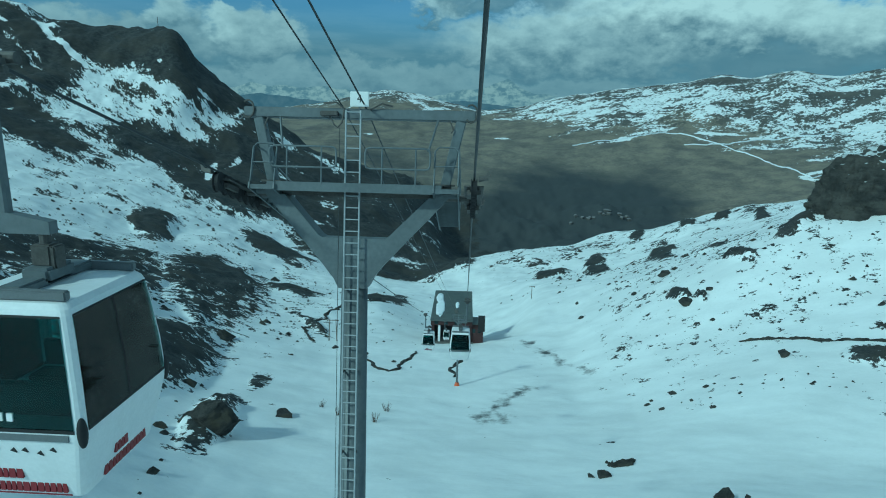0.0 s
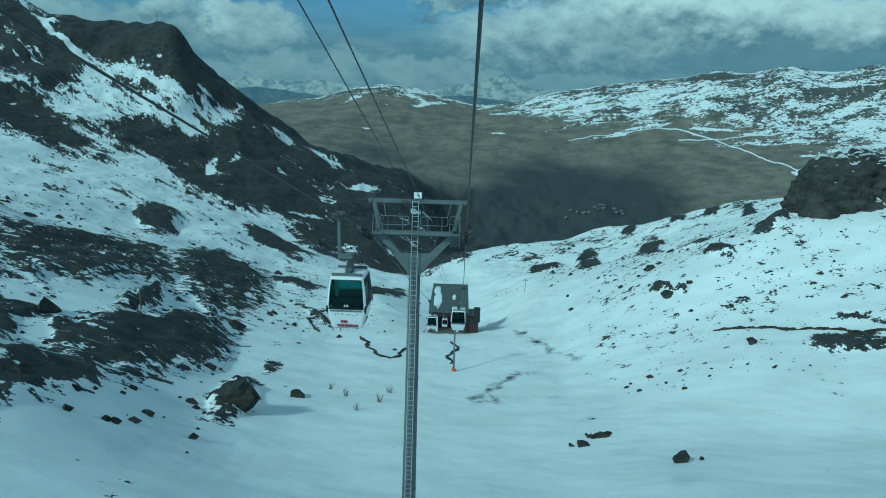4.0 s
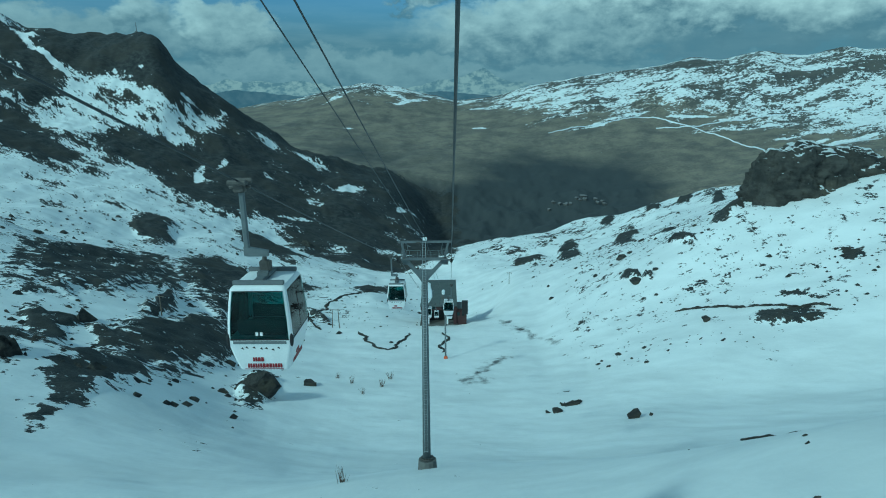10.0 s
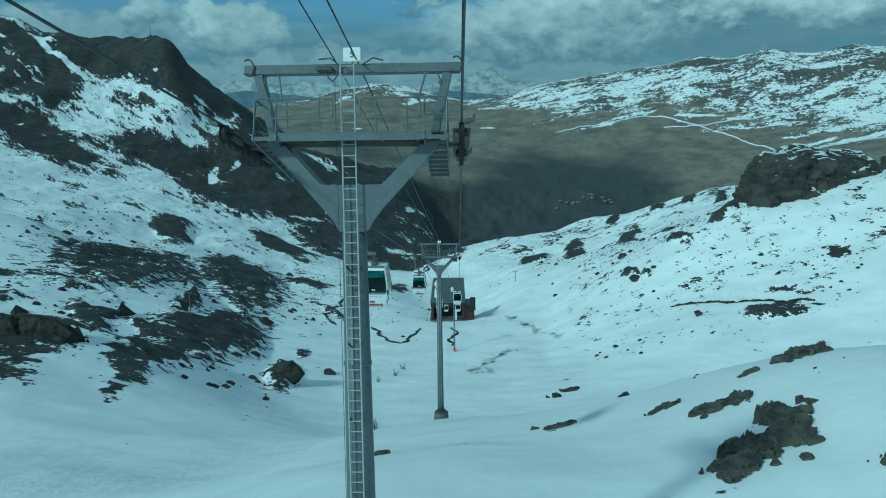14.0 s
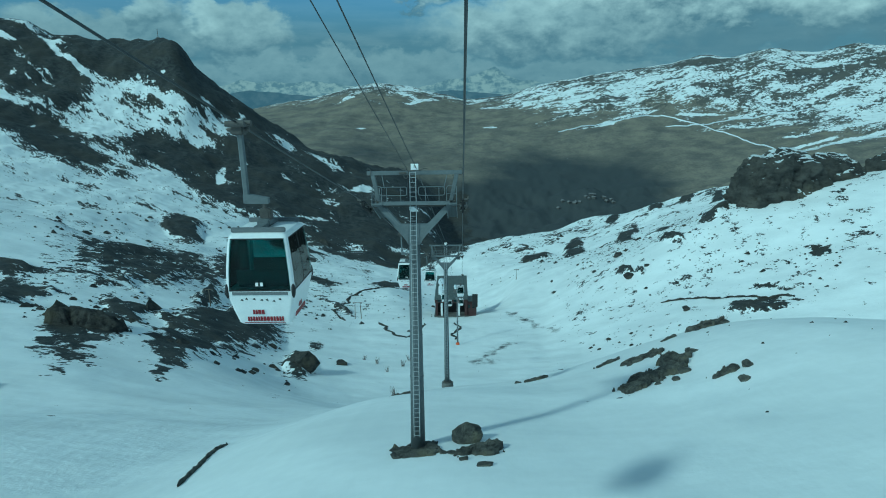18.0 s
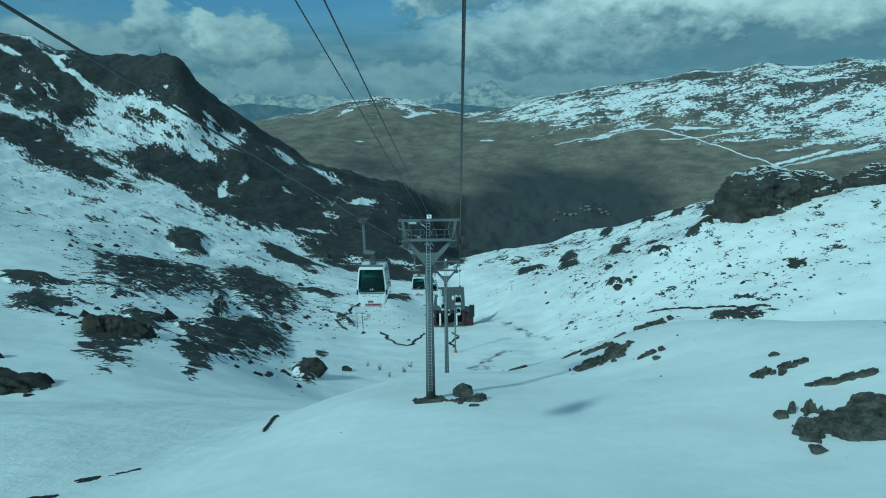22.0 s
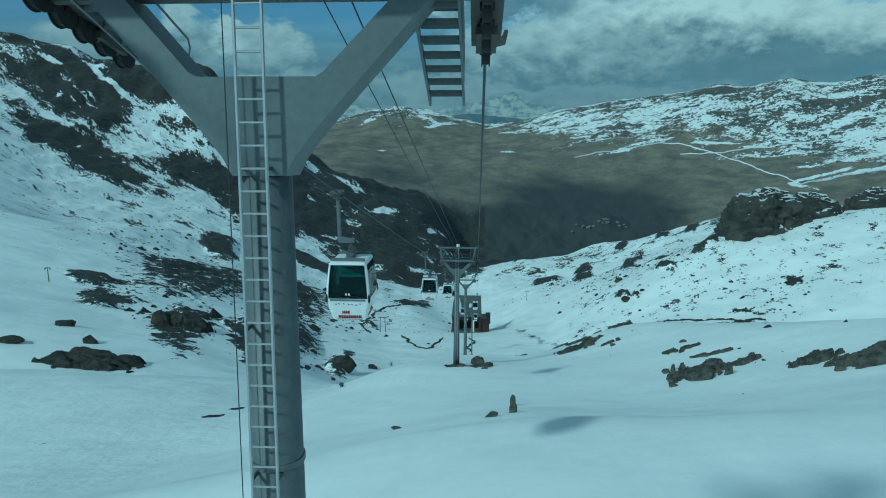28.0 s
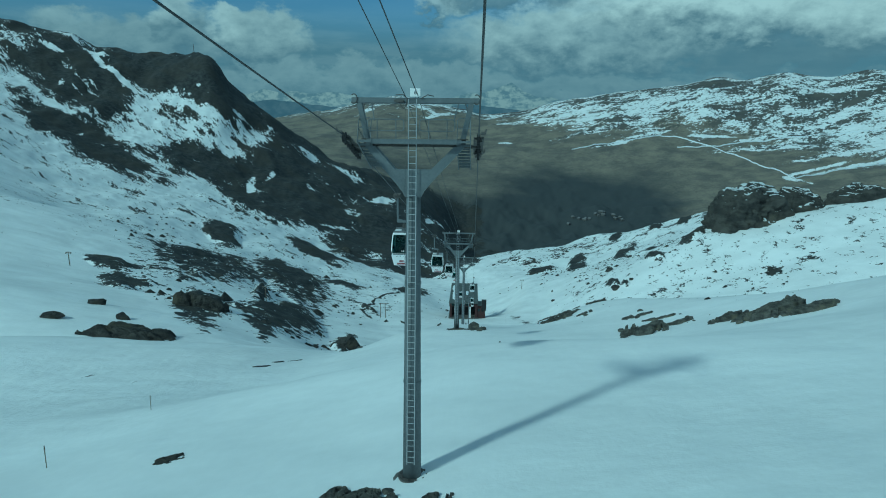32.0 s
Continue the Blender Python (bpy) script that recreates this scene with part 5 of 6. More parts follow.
    box(bm, -0.16, 0.16, -0.8, 0.8, 2.86, 3.0, 0.03)
    box(bm, -0.2, 0.2, -0.3, 0.3, 2.9, 3.12, 0.04)
    part("roof_frame", bm, STEEL, c)
    bm = bmesh.new()
    box(bm, -0.15, 0.15, -0.14, 0.14, 3.1, 3.42, 0.03)
    tube(bm, [(0, 0, 3.4), (0.0, 0, 3.62)], 0.075, 10)
    box(bm, 0.1, 0.2, -0.12, 0.12, 3.05, 3.4, 0.02)
    part("damper_block", bm, STEEL_DARK, c)
    bm = bmesh.new()
    plate(bm, [(0.14, 3.56), (0.14, 3.74), (-0.5, 3.86), (-0.62, 3.86), (-0.62, 3.58), (-0.48, 3.56)], -0.09, 0.09)
    part("swan_arm", bm, STEEL, c)
    bm = bmesh.new()
    beam(bm, (-0.53, 0, 3.7), (-0.56, 0, 5.72), 0.17, 0.15, 0.03)
    part("hanger", bm, STEEL, c)
    bm = bmesh.new()
    box(bm, -0.76, -0.39, -0.22, 0.22, 5.62, 5.98, 0.04)
    for y in (-0.3, 0.3):
        tube(bm, [(-0.86, y, 5.95), (-0.31, y, 5.95)], 0.09, 10)
    tube(bm, [(-0.93, 0, 5.78), (-0.26, 0, 5.78)], 0.06, 8)
    part("grip", bm, STEEL_DARK, c, "dark spring grip clamped on the rope")
    bm = bmesh.new()
    tube(bm, [(0.45, -0.5, -0.16), (0.45, -0.5, 0.02)], 0.05, 8)
    part("guide_pin", bm, STEEL, c)
    return c


CABIN_SIZE = 0.905
CABIN_RISE = 5.92 * CABIN_SIZE
CABIN_LABELS = {True: "white gondola cabin with dark windows on the descending rope", False: "white gondola cabin with dark windows on the climbing rope"}


def cabin_place(y, left):
    turn = 0 if left else 180
    return pose((LEFT_X + 0.55 * CABIN_SIZE) if left else (RIGHT_X - 0.55 * CABIN_SIZE), y, rope_z(y) - CABIN_RISE, 0, 0, turn)


first = gondola_cabin(cabin_place(7.4, True), CABIN_LABELS[True])
first.scale = (CABIN_SIZE,) * 3
for y, left in ((-34.3, True), (-76.1, True), (-118.6, True), (86.0, True), (168.0, True), (52.0, False), (134.0, False), (216.0, False)):
    ob = copy_thing(first, cabin_place(y, left))
    tagged(ob, CABIN_LABELS[left])


# ---- the station at the foot of the lift ----
def lift_station():
    st = thing("lift_station", pose(-8.2, 345, -122.5), "dark red lift station with a grey-green roof and snow on it", "building")
    bm = bmesh.new()
    box(bm, -13, 13, -1, 42, -6, 1.2, 0.1)
    part("plinth", bm, CONCRETE, st)
    for x0, x1 in ((-12, -11.4), (11.4, 12)):
        bm = bmesh.new()
        box(bm, x0, x1, 0, 40, 1.2, 14.0)
        part("wall", bm, RED_WALL, st)
    bm = bmesh.new()
    box(bm, -11.4, 11.4, 39.4, 40, 1.2, 14.0)
    part("wall", bm, RED_WALL, st)
    for x0, x1 in ((-11.4, -10.2), (-8.0, -6.6), (5.2, 6.4), (10.0, 11.4)):
        bm = bmesh.new()
        box(bm, x0, x1, 0, 0.7, 1.2, 11.6)
        part("front_pier", bm, RED_WALL if abs(x0) > 9 else PAINT, st)
    bm = bmesh.new()
    box(bm, -12.4, 12.4, -0.6, 0.2, 11.6, 15.0, 0.05)
    part("fascia", bm, RED_WALL, st)
    bm = bmesh.new()
    box(bm, -11.3, 11.3, 8, 8.4, 1.2, 14)
    part("inner_wall", bm, DARK_INSIDE, st)
    bm = bmesh.new()
    v = [bm.verts.new(p) for p in ((-12.6, -2, 14.6), (12.6, -2, 14.6), (12.0, 42, 20.2), (-12.0, 42, 20.2), (-12.6, -2, 15.1), (12.6, -2, 15.1), (12.0, 42, 20.7), (-12.0, 42, 20.7))]
    for k in ((0, 3, 2, 1), (4, 5, 6, 7), (0, 1, 5, 4), (1, 2, 6, 5), (2, 3, 7, 6), (3, 0, 4, 7)):
        bm.faces.new([v[i] for i in k])
    roof = part("roof", bm, ROOFING, st)
    for k in range(12):
        x = -11.5 + 2.1 * k
        bm = bmesh.new()
        beam(bm, (x, -1.8, 15.16), (x * 0.955, 41.8, 20.76), 0.12, 0.1, 0)
        part("standing_seam", bm, ROOFING, roof)
    for x, y, w, l, s in ((-7.5, 16, 2.6, 12, 1), (-8.5, 30, 2.2, 7, 2), (3.0, 20, 1.2, 4.5, 3)):
        bm = bmesh.new()
        bmesh.ops.create_icosphere(bm, subdivisions=3, radius=1)
        for q in bm.verts:
            k = 1 + 0.35 * noise.noise(q.co * 2.2 + Vector((s * 7, 0, 0)))
            q.co = Vector((x + q.co.x * w * k, y + q.co.y * l * k, 15.2 + (y + q.co.y * l * k + 2) * 0.1273 + max(q.co.z, -0.3) * 0.35))
        part("roof_snow", bm, SNOW_PATCH, roof, "melting snow lying on the roof", smooth=True)
    bm = bmesh.new()
    box(bm, 1.6, 3.4, 9, 11, 15.6, 18.2, 0.05)
    part("roof_vent", bm, CONCRETE, roof)
    for x in (-9.0, -3.4, 3.0):
        bm = bmesh.new()
        box(bm, x - 1.2, x + 1.2, -0.75, -0.6, 12.2, 14.4)
        part("fascia_window", bm, STATION_GLASS, st)
    # the operators' annex beside the hall
    bm = bmesh.new()
    box(bm, 12, 19.0, 1, 12, -4, 12.4, 0.05)
    annex = part("annex", bm, RED_WALL, st, "dark red annex beside the hall")
    bm = bmesh.new()
    box(bm, 11.6, 19.6, 0, 13, 12.4, 12.9, 0.05)
    part("annex_roof", bm, ROOFING, annex)
    for x in (13.4, 16.6):
        bm = bmesh.new()
        box(bm, x - 0.9, x + 0.9, 0.9, 1.02, 7, 9.4)
        part("annex_window", bm, STATION_GLASS, annex)
    bm = bmesh.new()
    box(bm, 15.8, 19.8, -2.4, 1.0, 9.0, 18.0, 0.05)
    part("machine_cover", bm, DARK_INSIDE, annex, "tall black machine housing")
    bm = bmesh.new()
    box(bm, -11.4, 11.4, -7, 0, -6, 0.6, 0.1)
    part("loading_apron", bm, CONCRETE, st)
    return st


lift_station()


# ---- poles on the slopes ----
def drag_pylon(x, y, tall, spread, label):
    z = ground_z(x, y)
    p = thing("drag_lift_pylon", pose(x, y, z), label, "pylon", "old pylons on the slope")
    if spread:
        for s in (-1, 1):
            bm = bmesh.new()
            tube(bm, [(s * spread, 0, -1), (s * spread * 0.8, 0, tall)], 0.36, 8, True, 0.22)
            part("leg", bm, WOOD, p)
        bm = bmesh.new()
        beam(bm, (-spread * 1.5, 0, tall - 0.6), (spread * 1.5, 0, tall - 0.6), 0.4, 0.4, 0.03)
    else:
        bm = bmesh.new()
        tube(bm, [(0, 0, -1), (0, 0, tall)], 0.34, 8, True, 0.2)
        part("mast", bm, WOOD, p)
        bm = bmesh.new()
        beam(bm, (-tall * 0.2, 0, tall - 0.4), (tall * 0.2, 0, tall - 0.4), 0.35, 0.35, 0.03)
    part("crossarm", bm, WOOD, p)
    for s in (-1, 1):
        bm = bmesh.new()
        a = (spread * 1.2 if spread else tall * 0.17) * s
        tube(bm, [(a, -0.5, tall - 1.0), (a, 0.5, tall - 1.0)], 0.28, 8)
        part("rope_wheel", bm, STEEL_DARK, p)
    return p


drag_pylon(-78.0, 338.0, 13.5, 2.4, "weathered double-legged pylon standing in the snowy hollow")
drag_pylon(-143.5, 234.0, 10.5, 0, "slim weathered pole with a crossarm among dark rocks")
drag_pylon(52.0, 470.0, 10.5, 0, "small T-shaped ski-lift pylon on the snow slope")
drag_pylon(-238.0, 172.0, 8.5, 0, "small T-shaped ski-lift pylon on the snow slope")
drag_pylon(96.0, 690.0, 9.0, 0, "small T-shaped ski-lift pylon on the snow slope")


def marker_stake(x, y, tall):
    bm = bmesh.new()
    tube(bm, [(0, 0, -0.4), (0.05, 0, tall)], 0.035, 6)
    tube(bm, [(0.05, 0, tall - 0.3), (0.05, 0, tall - 0.1)], 0.05, 6)
    ob = part("marker_stake", bm, WOOD)
    ob.matrix_basis = pose(x, y, ground_z(x, y))
    tagged(ob, "thin wooden piste stake stuck in the snow", "stake", "piste stakes")


for x, y, h in ((-32.4, -109.4, 1.6), (-31.0, -126.0, 1.8), (27.0, 318.0, 5.0), (20.0, 402.0, 5.0)):
    marker_stake(x, y, h)


# ---- far signs of people: a mast on the summit, a hamlet in the valley ----
def summit_mast(x, y, tall):
    z = ground_z(x, y)
    p = thing("radio_mast", pose(x, y, z), "slender grey radio mast on the dark summit", "mast")
    bm = bmesh.new()
    tube(bm, [(0, 0, -6), (0, 0, tall)], 0.9, 6, True, 0.45)
    part("mast", bm, STEEL_DARK, p)
    for k, h in enumerate((0.55, 0.72, 0.88)):
        bm = bmesh.new()
        tube(bm, [(-1.6 + 0.3 * k, 0, tall * h), (1.6 - 0.3 * k, 0, tall * h)], 0.4, 6)
        part("aerial", bm, STEEL_DARK, p)
    bm = bmesh.new()
    box(bm, -3, 3, -3, 3, -3, 2.5, 0.2)
    part("footing", bm, CONCRETE, p)


def far_house(x, y, turn, wide, deep, tall, wall, roof):
    h = thing("house", pose(x, y, ground_z(x, y), 0, 0, turn), "small pale chalet with a grey pitched roof in the valley", "house", "houses of the hamlet")
    bm = bmesh.new()
    box(bm, -wide / 2, wide / 2, -deep / 2, deep / 2, -8, tall)
    part("wall", bm, wall, h)
    bm = bmesh.new()
    plate(bm, [(-wide * 0.6, tall - 0.6), (0, tall + wide * 0.32), (wide * 0.6, tall - 0.6), (wide * 0.6, tall - 1.4), (-wide * 0.6, tall - 1.4)], -deep * 0.56, deep * 0.56)
    part("roof", bm, roof, h)
    for k in (-1, 1):
        bm = bmesh.new()
        box(bm, k * wide * 0.22 - 0.8, k * wide * 0.22 + 0.8, -deep / 2 - 0.15, -deep / 2 + 0.2, tall * 0.45, tall * 0.75)
        part("window", bm, DARK_INSIDE, h)


summit_mast(-790.0, 1570.0, 24.0)
PALE_WALL = material("pale_rendered_wall", (0.10, 0.10, 0.098), 0.85, 0, 0.3, 0.2)
SLATE = material("grey_slate_roof", (0.16, 0.16, 0.165), 0.7, 0, 0.2, 0.3)
row = random.Random(31)
for k in range(16):
    u = k / 15
    far_house(318 + 178 * u + row.uniform(-12, 12), 1832 + 34 * u + row.uniform(-26, 18), row.uniform(0, 90), row.uniform(6, 10), row.uniform(8, 13), row.uniform(4, 6), PALE_WALL, SLATE)


# ---- rocks ----
def block_bmesh(seed, sx, sy, sz, corners=18, swell=0.12, chips=0.05):
    """A split block: the hull of scattered corners, its faces cut up and slightly roughened."""
    rnd = random.Random(seed)
    bm = bmesh.new()
    for _ in range(corners):
        p = Vector((rnd.uniform(-1, 1), rnd.uniform(-1, 1), rnd.uniform(-1, 1)))
        p = p / max(abs(p.x) ** 1.6 + abs(p.y) ** 1.6 + abs(p.z) ** 1.6, 0.3) ** 0.55
        bm.verts.new((p.x * sx, p.y * sy, p.z * sz))
    out = bmesh.ops.convex_hull(bm, input=list(bm.verts))
    bmesh.ops.delete(bm, geom=list({v for v in out["geom_interior"] + out["geom_unused"] if isinstance(v, bmesh.types.BMVert) and v.is_valid}), context="VERTS")
    bmesh.ops.subdivide_edges(bm, edges=list(bm.edges), cuts=3, use_grid_fill=True)
    o = Vector((rnd.uniform(-50, 50), rnd.uniform(-50, 50), rnd.uniform(-50, 50)))
    size = (sx + sy + sz) / 3
    for v in bm.verts:
        p = v.co / size
        v.co += size * Vector((noise.noise(p * 2.2 + o), noise.noise(p * 2.2 - o), 0.6 * noise.noise(p * 3.1 + o))) * swell
        v.co += size * chips * Vector((noise.noise(p * 7 + o), noise.noise(p * 7 - o), noise.noise(p * 9 + o)))
    return bm


def outcrop_mesh(x, y, w, d, h, turn, seed, steps, worn=1.0):
    """Bedrock showing through the snow: a low, stepped and cracked swell with a ragged rim."""
    n = steps
    us = np.linspace(-1.3, 1.3, n)
    uu, vv = np.meshgrid(us, us)
    u, v = uu.ravel(), vv.ravel()
    c, s = math.cos(math.radians(turn)), math.sin(math.radians(turn))
    gx, gy = x + u * w / 2 * c - v * d / 2 * s, y + u * w / 2 * s + v * d / 2 * c
    a = seed * 3.7
    inside = 1 - (u * u + v * v) ** 0.8 + (0.8 if worn < 0.5 else 1.0) * fractal(u + a, v - a, 0.7, 6, seed) + 0.35 * fractal(u * 1.3 - a, v, 0.22, 3, seed + 17) - 4 * np.clip(np.maximum(np.abs(u), np.abs(v)) - 0.98, 0, 1)
    cant = 0.9 * u + 0.5 * v + 0.35 * fractal(u - a, v + a, 0.7, 3, seed + 3)
    bed = cant * 4.2
    step = (np.floor(bed) + np.clip((bed - np.floor(bed)) * 2.6, 0, 1)) / 4.2
    crack = np.abs(fractal(u * 1.4 + a, v * 0.8, 0.55, 4, seed + 7))
    rise = np.clip(inside * 1.7, -0.55, 0.40) + np.clip(inside, 0, 1) * worn * (0.30 * step - 0.35 * np.clip(0.22 - crack, 0, 1) * 3 + 0.27 * fractal(u, v, 0.42, 5, seed + 11))
    if worn < 0.5:
        # a dome: rounded over, with shallow gullies
        rise = np.where(inside > 0, 0.62 * np.clip(inside, 0, 1) ** 0.8, inside) * (1 + 0.22 * fractal(u + a, v, 0.6, 4, seed + 11)) - 0.05 * np.clip(0.2 - crack, 0, 1) * 3
    co = np.stack([gx - x, gy - y, height(gx, gy) + h * rise], 1)
    quads = [(i * n + k, i * n + k + 1, (i + 1) * n + k + 1, (i + 1) * n + k) for i in range(n - 1) for k in range(n - 1)
             if max(rise[i * n + k], rise[i * n + k + 1], rise[(i + 1) * n + k], rise[(i + 1) * n + k + 1]) > -0.45]
    me = bpy.data.meshes.new("rock")
    me.from_pydata([tuple(p) for p in co.tolist()], [], quads)
    bm = bmesh.new()
    bm.from_mesh(me)
    bmesh.ops.delete(bm, geom=[k for k in bm.verts if not k.link_faces], context="VERTS")
    bm.to_mesh(me)
    bm.free()
    return me


def outcrop(x, y, w, d, h, turn, seed, sink, mat, label, category, group):
    """Bedrock laid bare by the melting snow: a cracked, ragged hump with a few split blocks beside it."""
    rnd = random.Random(seed * 7 + 1)
    c, s = math.cos(radians(turn)), math.sin(radians(turn))
    floor = ground_z(x, y)
    whole = thing("rock_outcrop", pose(x, y, floor), label, category, group)
    me = outcrop_mesh(x, y, w, d, h * 0.62, turn, seed, 76 if w > 4 else 56 if w > 2.5 else 38, 0.6)
    me.transform(Matrix.Translation((0, 0, -floor)))
    me.materials.append(mat)
    hump = new("bedrock", me)
    hump.parent = whole
    for k in range(3 if w > 2.5 else 2):
        u, v = rnd.choice((-1, 1)) * rnd.uniform(0.30, 0.56), rnd.uniform(-0.5, 0.5)
        bw, bd, bh = rnd.uniform(0.16, 0.34), rnd.uniform(0.2, 0.42), rnd.uniform(0.25, 0.5)
        px, py = u * w * c - v * d * s, u * w * s + v * d * c
        lie = Matrix.Translation((px, py, ground_z(x + px, y + py) - floor + bh * h * (0.5 - sink))) @ pose(0, 0, 0, rnd.uniform(-8, 8), rnd.uniform(6, 20), turn + rnd.uniform(-18, 18))
        block = part("block", block_bmesh(seed * 11 + k, bw * w / 2, bd * d / 2, bh * h / 2, 14, 0.08, 0.075), mat, whole)
        block.matrix_basis = lie
    return whole


def rock(x, y, w, d, h, seed, label, turn=0.0, sink=0.3, mat=None, category="rock", group="rocks in the snow"):
    """Boulders and stones are loose blocks; everything else is bedrock."""
    if label in (STONE, BOULDER) or "upright" in label:
        ob = part("rock", block_bmesh(seed, w / 2, d / 2, h / 2), mat or ROCK)
        ob.matrix_basis = pose(x, y, ground_z(x, y) + h * (0.5 - sink), 0, (seed * 37) % 25 - 12, turn)
        return tagged(ob, label, category, group)
    if "dome" in label or "flat dark" in label:
        me = outcrop_mesh(x, y, w, d, h * (0.75 if "dome" in label else 0.4), turn, seed, 72 if w > 8 else 44, 0.16 if "dome" in label else 1.0)
        me.materials.append(mat or ROCK_DARK)
        me.polygons.foreach_set("use_smooth", np.ones(len(me.polygons), bool))
        ob = new("rock", me)
        ob.matrix_basis = pose(x, y, 0)
    else:
        return outcrop(x, y, w, d, h, turn, seed, sink, mat or ROCK, label, category, group)
    return tagged(ob, label, category, group)


def draped(name, line, wide, lift, mat, label, category, seed, step=1.0, ragged=0.4, wander=0.5, kind="", group=""):
    """A low strip laid along a line over the ground, its edges uneven."""
    pts = []
    for (ax, ay), (bx, by) in zip(line, line[1:]):
        n = max(1, int(math.hypot(bx - ax, by - ay) / step))
        pts += [(ax + (bx - ax) * k / n, ay + (by - ay) * k / n) for k in range(n)]
    pts.append(line[-1])
    p = np.array(pts)
    d = np.gradient(p, axis=0)
    d = d / np.hypot(d[:, 0], d[:, 1])[:, None]
    side = np.stack([-d[:, 1], d[:, 0]], 1)
    s = np.arange(len(p)) * step
    taper = np.clip(np.minimum(s, s[-1] - s) / (3 * step), 0.25, 1)
    wob = wide * wander * fractal(s, s * 0, wide * 7, 3, seed)
    verts, faces = [], []
    for k, off in enumerate((-0.5, -0.3, 0.0, 0.3, 0.5)):
        half = wide * taper * (1 + ragged * fractal(s, s * 0 + 40 * k, wide * 2.5, 4, seed + 5 + k))
        e = p + side * (off * half + wob)[:, None]
        top = (-0.4, 1.0, 1.0 + 0.5 * ragged, 1.0, -0.4)[k]
        z = height(e[:, 0], e[:, 1]) + lift * top * (1 + ragged * value_noise(s / (wide * 1.3), s * 0 + k, seed + 2))
        verts += [(a, b, c) for (a, b), c in zip(e.tolist(), z.tolist())]
    m = len(p)
    for k in range(4):
        faces += [(k * m + i, k * m + i + 1, (k + 1) * m + i + 1, (k + 1) * m + i) for i in range(m - 1)]
    me = bpy.data.meshes.new(name)
    me.from_pydata(verts, [], faces)
    me.materials.append(mat)
    return tagged(new(name, me), label, category, group, kind)


LEDGE = "grey-brown schist outcrop breaking through the snow"
STONE = "small dark stone half sunk in the snow"
BOULDER = "dark angular boulder with snow drifted round it"
NEAR_ROCKS = []  # x, y, width, depth, height, turn, sink
NEAR_ROCKS += [(-2.9, -57.2, 3.4, 3.0, 0.7, 10, 0.45, LEDGE), (0.2, -55.4, 2.6, 2.2, 2.3, 30, 0.35, BOULDER), (0.9, -58.0, 3.4, 1.6, 1.5, 30, 0.4, LEDGE), (1.2, -60.4, 1.4, 0.7, 0.4, 15, 0.4, STONE)]
NEAR_ROCKS += [(19.2, -37.8, 4.6, 4.0, 2.4, 35, 0.42, LEDGE), (17.4, -38.6, 3.2, 2.6, 1.8, 10, 0.42, LEDGE), (21.2, -35.0, 4.2, 3.4, 2.5, 60, 0.42, LEDGE), (15.8, -40.6, 3.4, 2.6, 1.8, 25, 0.42, LEDGE), (20.6, -39.6, 1.6, 1.2, 1.0, 0, 0.4, STONE), (19.2, -41.4, 1.0, 0.8, 0.7, 0, 0.4, STONE)]
NEAR_ROCKS += [(19.4, -28.6, 3.2, 2.2, 1.4, 20, 0.45, LEDGE), (17.4, -24.0, 2.8, 1.6, 1.2, 40, 0.5, LEDGE), (21.4, -28.6, 2.0, 1.6, 1.6, 50, 0.45, LEDGE), (29.6, -21.4, 4.6, 3.0, 2.6, 20, 0.42, LEDGE), (25.0, -22.6, 2.0, 1.4, 1.0, 20, 0.45, LEDGE)]
NEAR_ROCKS += [(22.4, -43.6, 2.4, 1.6, 1.2, 30, 0.45, LEDGE), (24.2, -43.8, 1.6, 1.2, 1.0, 70, 0.4, BOULDER), (22.6, -46.8, 1.2, 1.0, 0.8, 15, 0.4, STONE)]
NEAR_ROCKS += [(26.0, -74.8, 6.0, 7.4, 3.4, -4, 0.44, "broad flat outcrop of cracked grey schist"), (31.6, -74.4, 3.6, 2.4, 1.6, -20, 0.5, LEDGE)]
NEAR_ROCKS += [(27.2, -61.4, 2.2, 1.4, 1.2, 25, 0.4, LEDGE), (28.5, -62.2, 1.2, 1.0, 1.0, 45, 0.4, STONE), (30.2, -60.6, 2.6, 1.4, 1.0, 15, 0.45, LEDGE), (31.6, -66.6, 3.2, 1.4, 0.9, -5, 0.45, LEDGE), (29.4, -66.4, 2.4, 1.4, 0.9, -5, 0.45, LEDGE), (30.4, -57.0, 1.2, 0.9, 0.7, 0, 0.4, STONE)]
NEAR_ROCKS += [(35.6, -80.6, 5.0, 3.0, 2.6, 20, 0.45, LEDGE), (38.2, -87.4, 6.6, 4.2, 4.6, -15, 0.40, "tilted grey-green schist slabs above the snow crest"), (40.6, -92.0, 6.4, 3.2, 3.4, -10, 0.42, "tilted grey-green schist slabs above the snow crest"), (36.8, -84.4, 3.0, 2.2, 1.8, 30, 0.45, LEDGE)]
NEAR_ROCKS += [(3.8, -86.4, 0.8, 0.6, 2.0, 0, 0.3, "upright dark stone sticking out of the snow"), (3.3, -94.0, 0.9, 0.7, 1.7, 10, 0.35, "upright dark stone sticking out of the snow"), (1.4, -96.3, 1.5, 0.8, 0.8, 20, 0.35, STONE), (-7.1, -93.6, 1.5, 0.7, 0.4, 5, 0.35, STONE)]
NEAR_ROCKS += [(9.4, -19.4, 2.8, 1.4, 1.2, 15, 0.5, LEDGE), (7.3, -17.6, 1.6, 0.8, 0.6, 5, 0.45, STONE), (-7.2, -27.4, 2.6, 1.6, 1.2, 10, 0.5, LEDGE)]
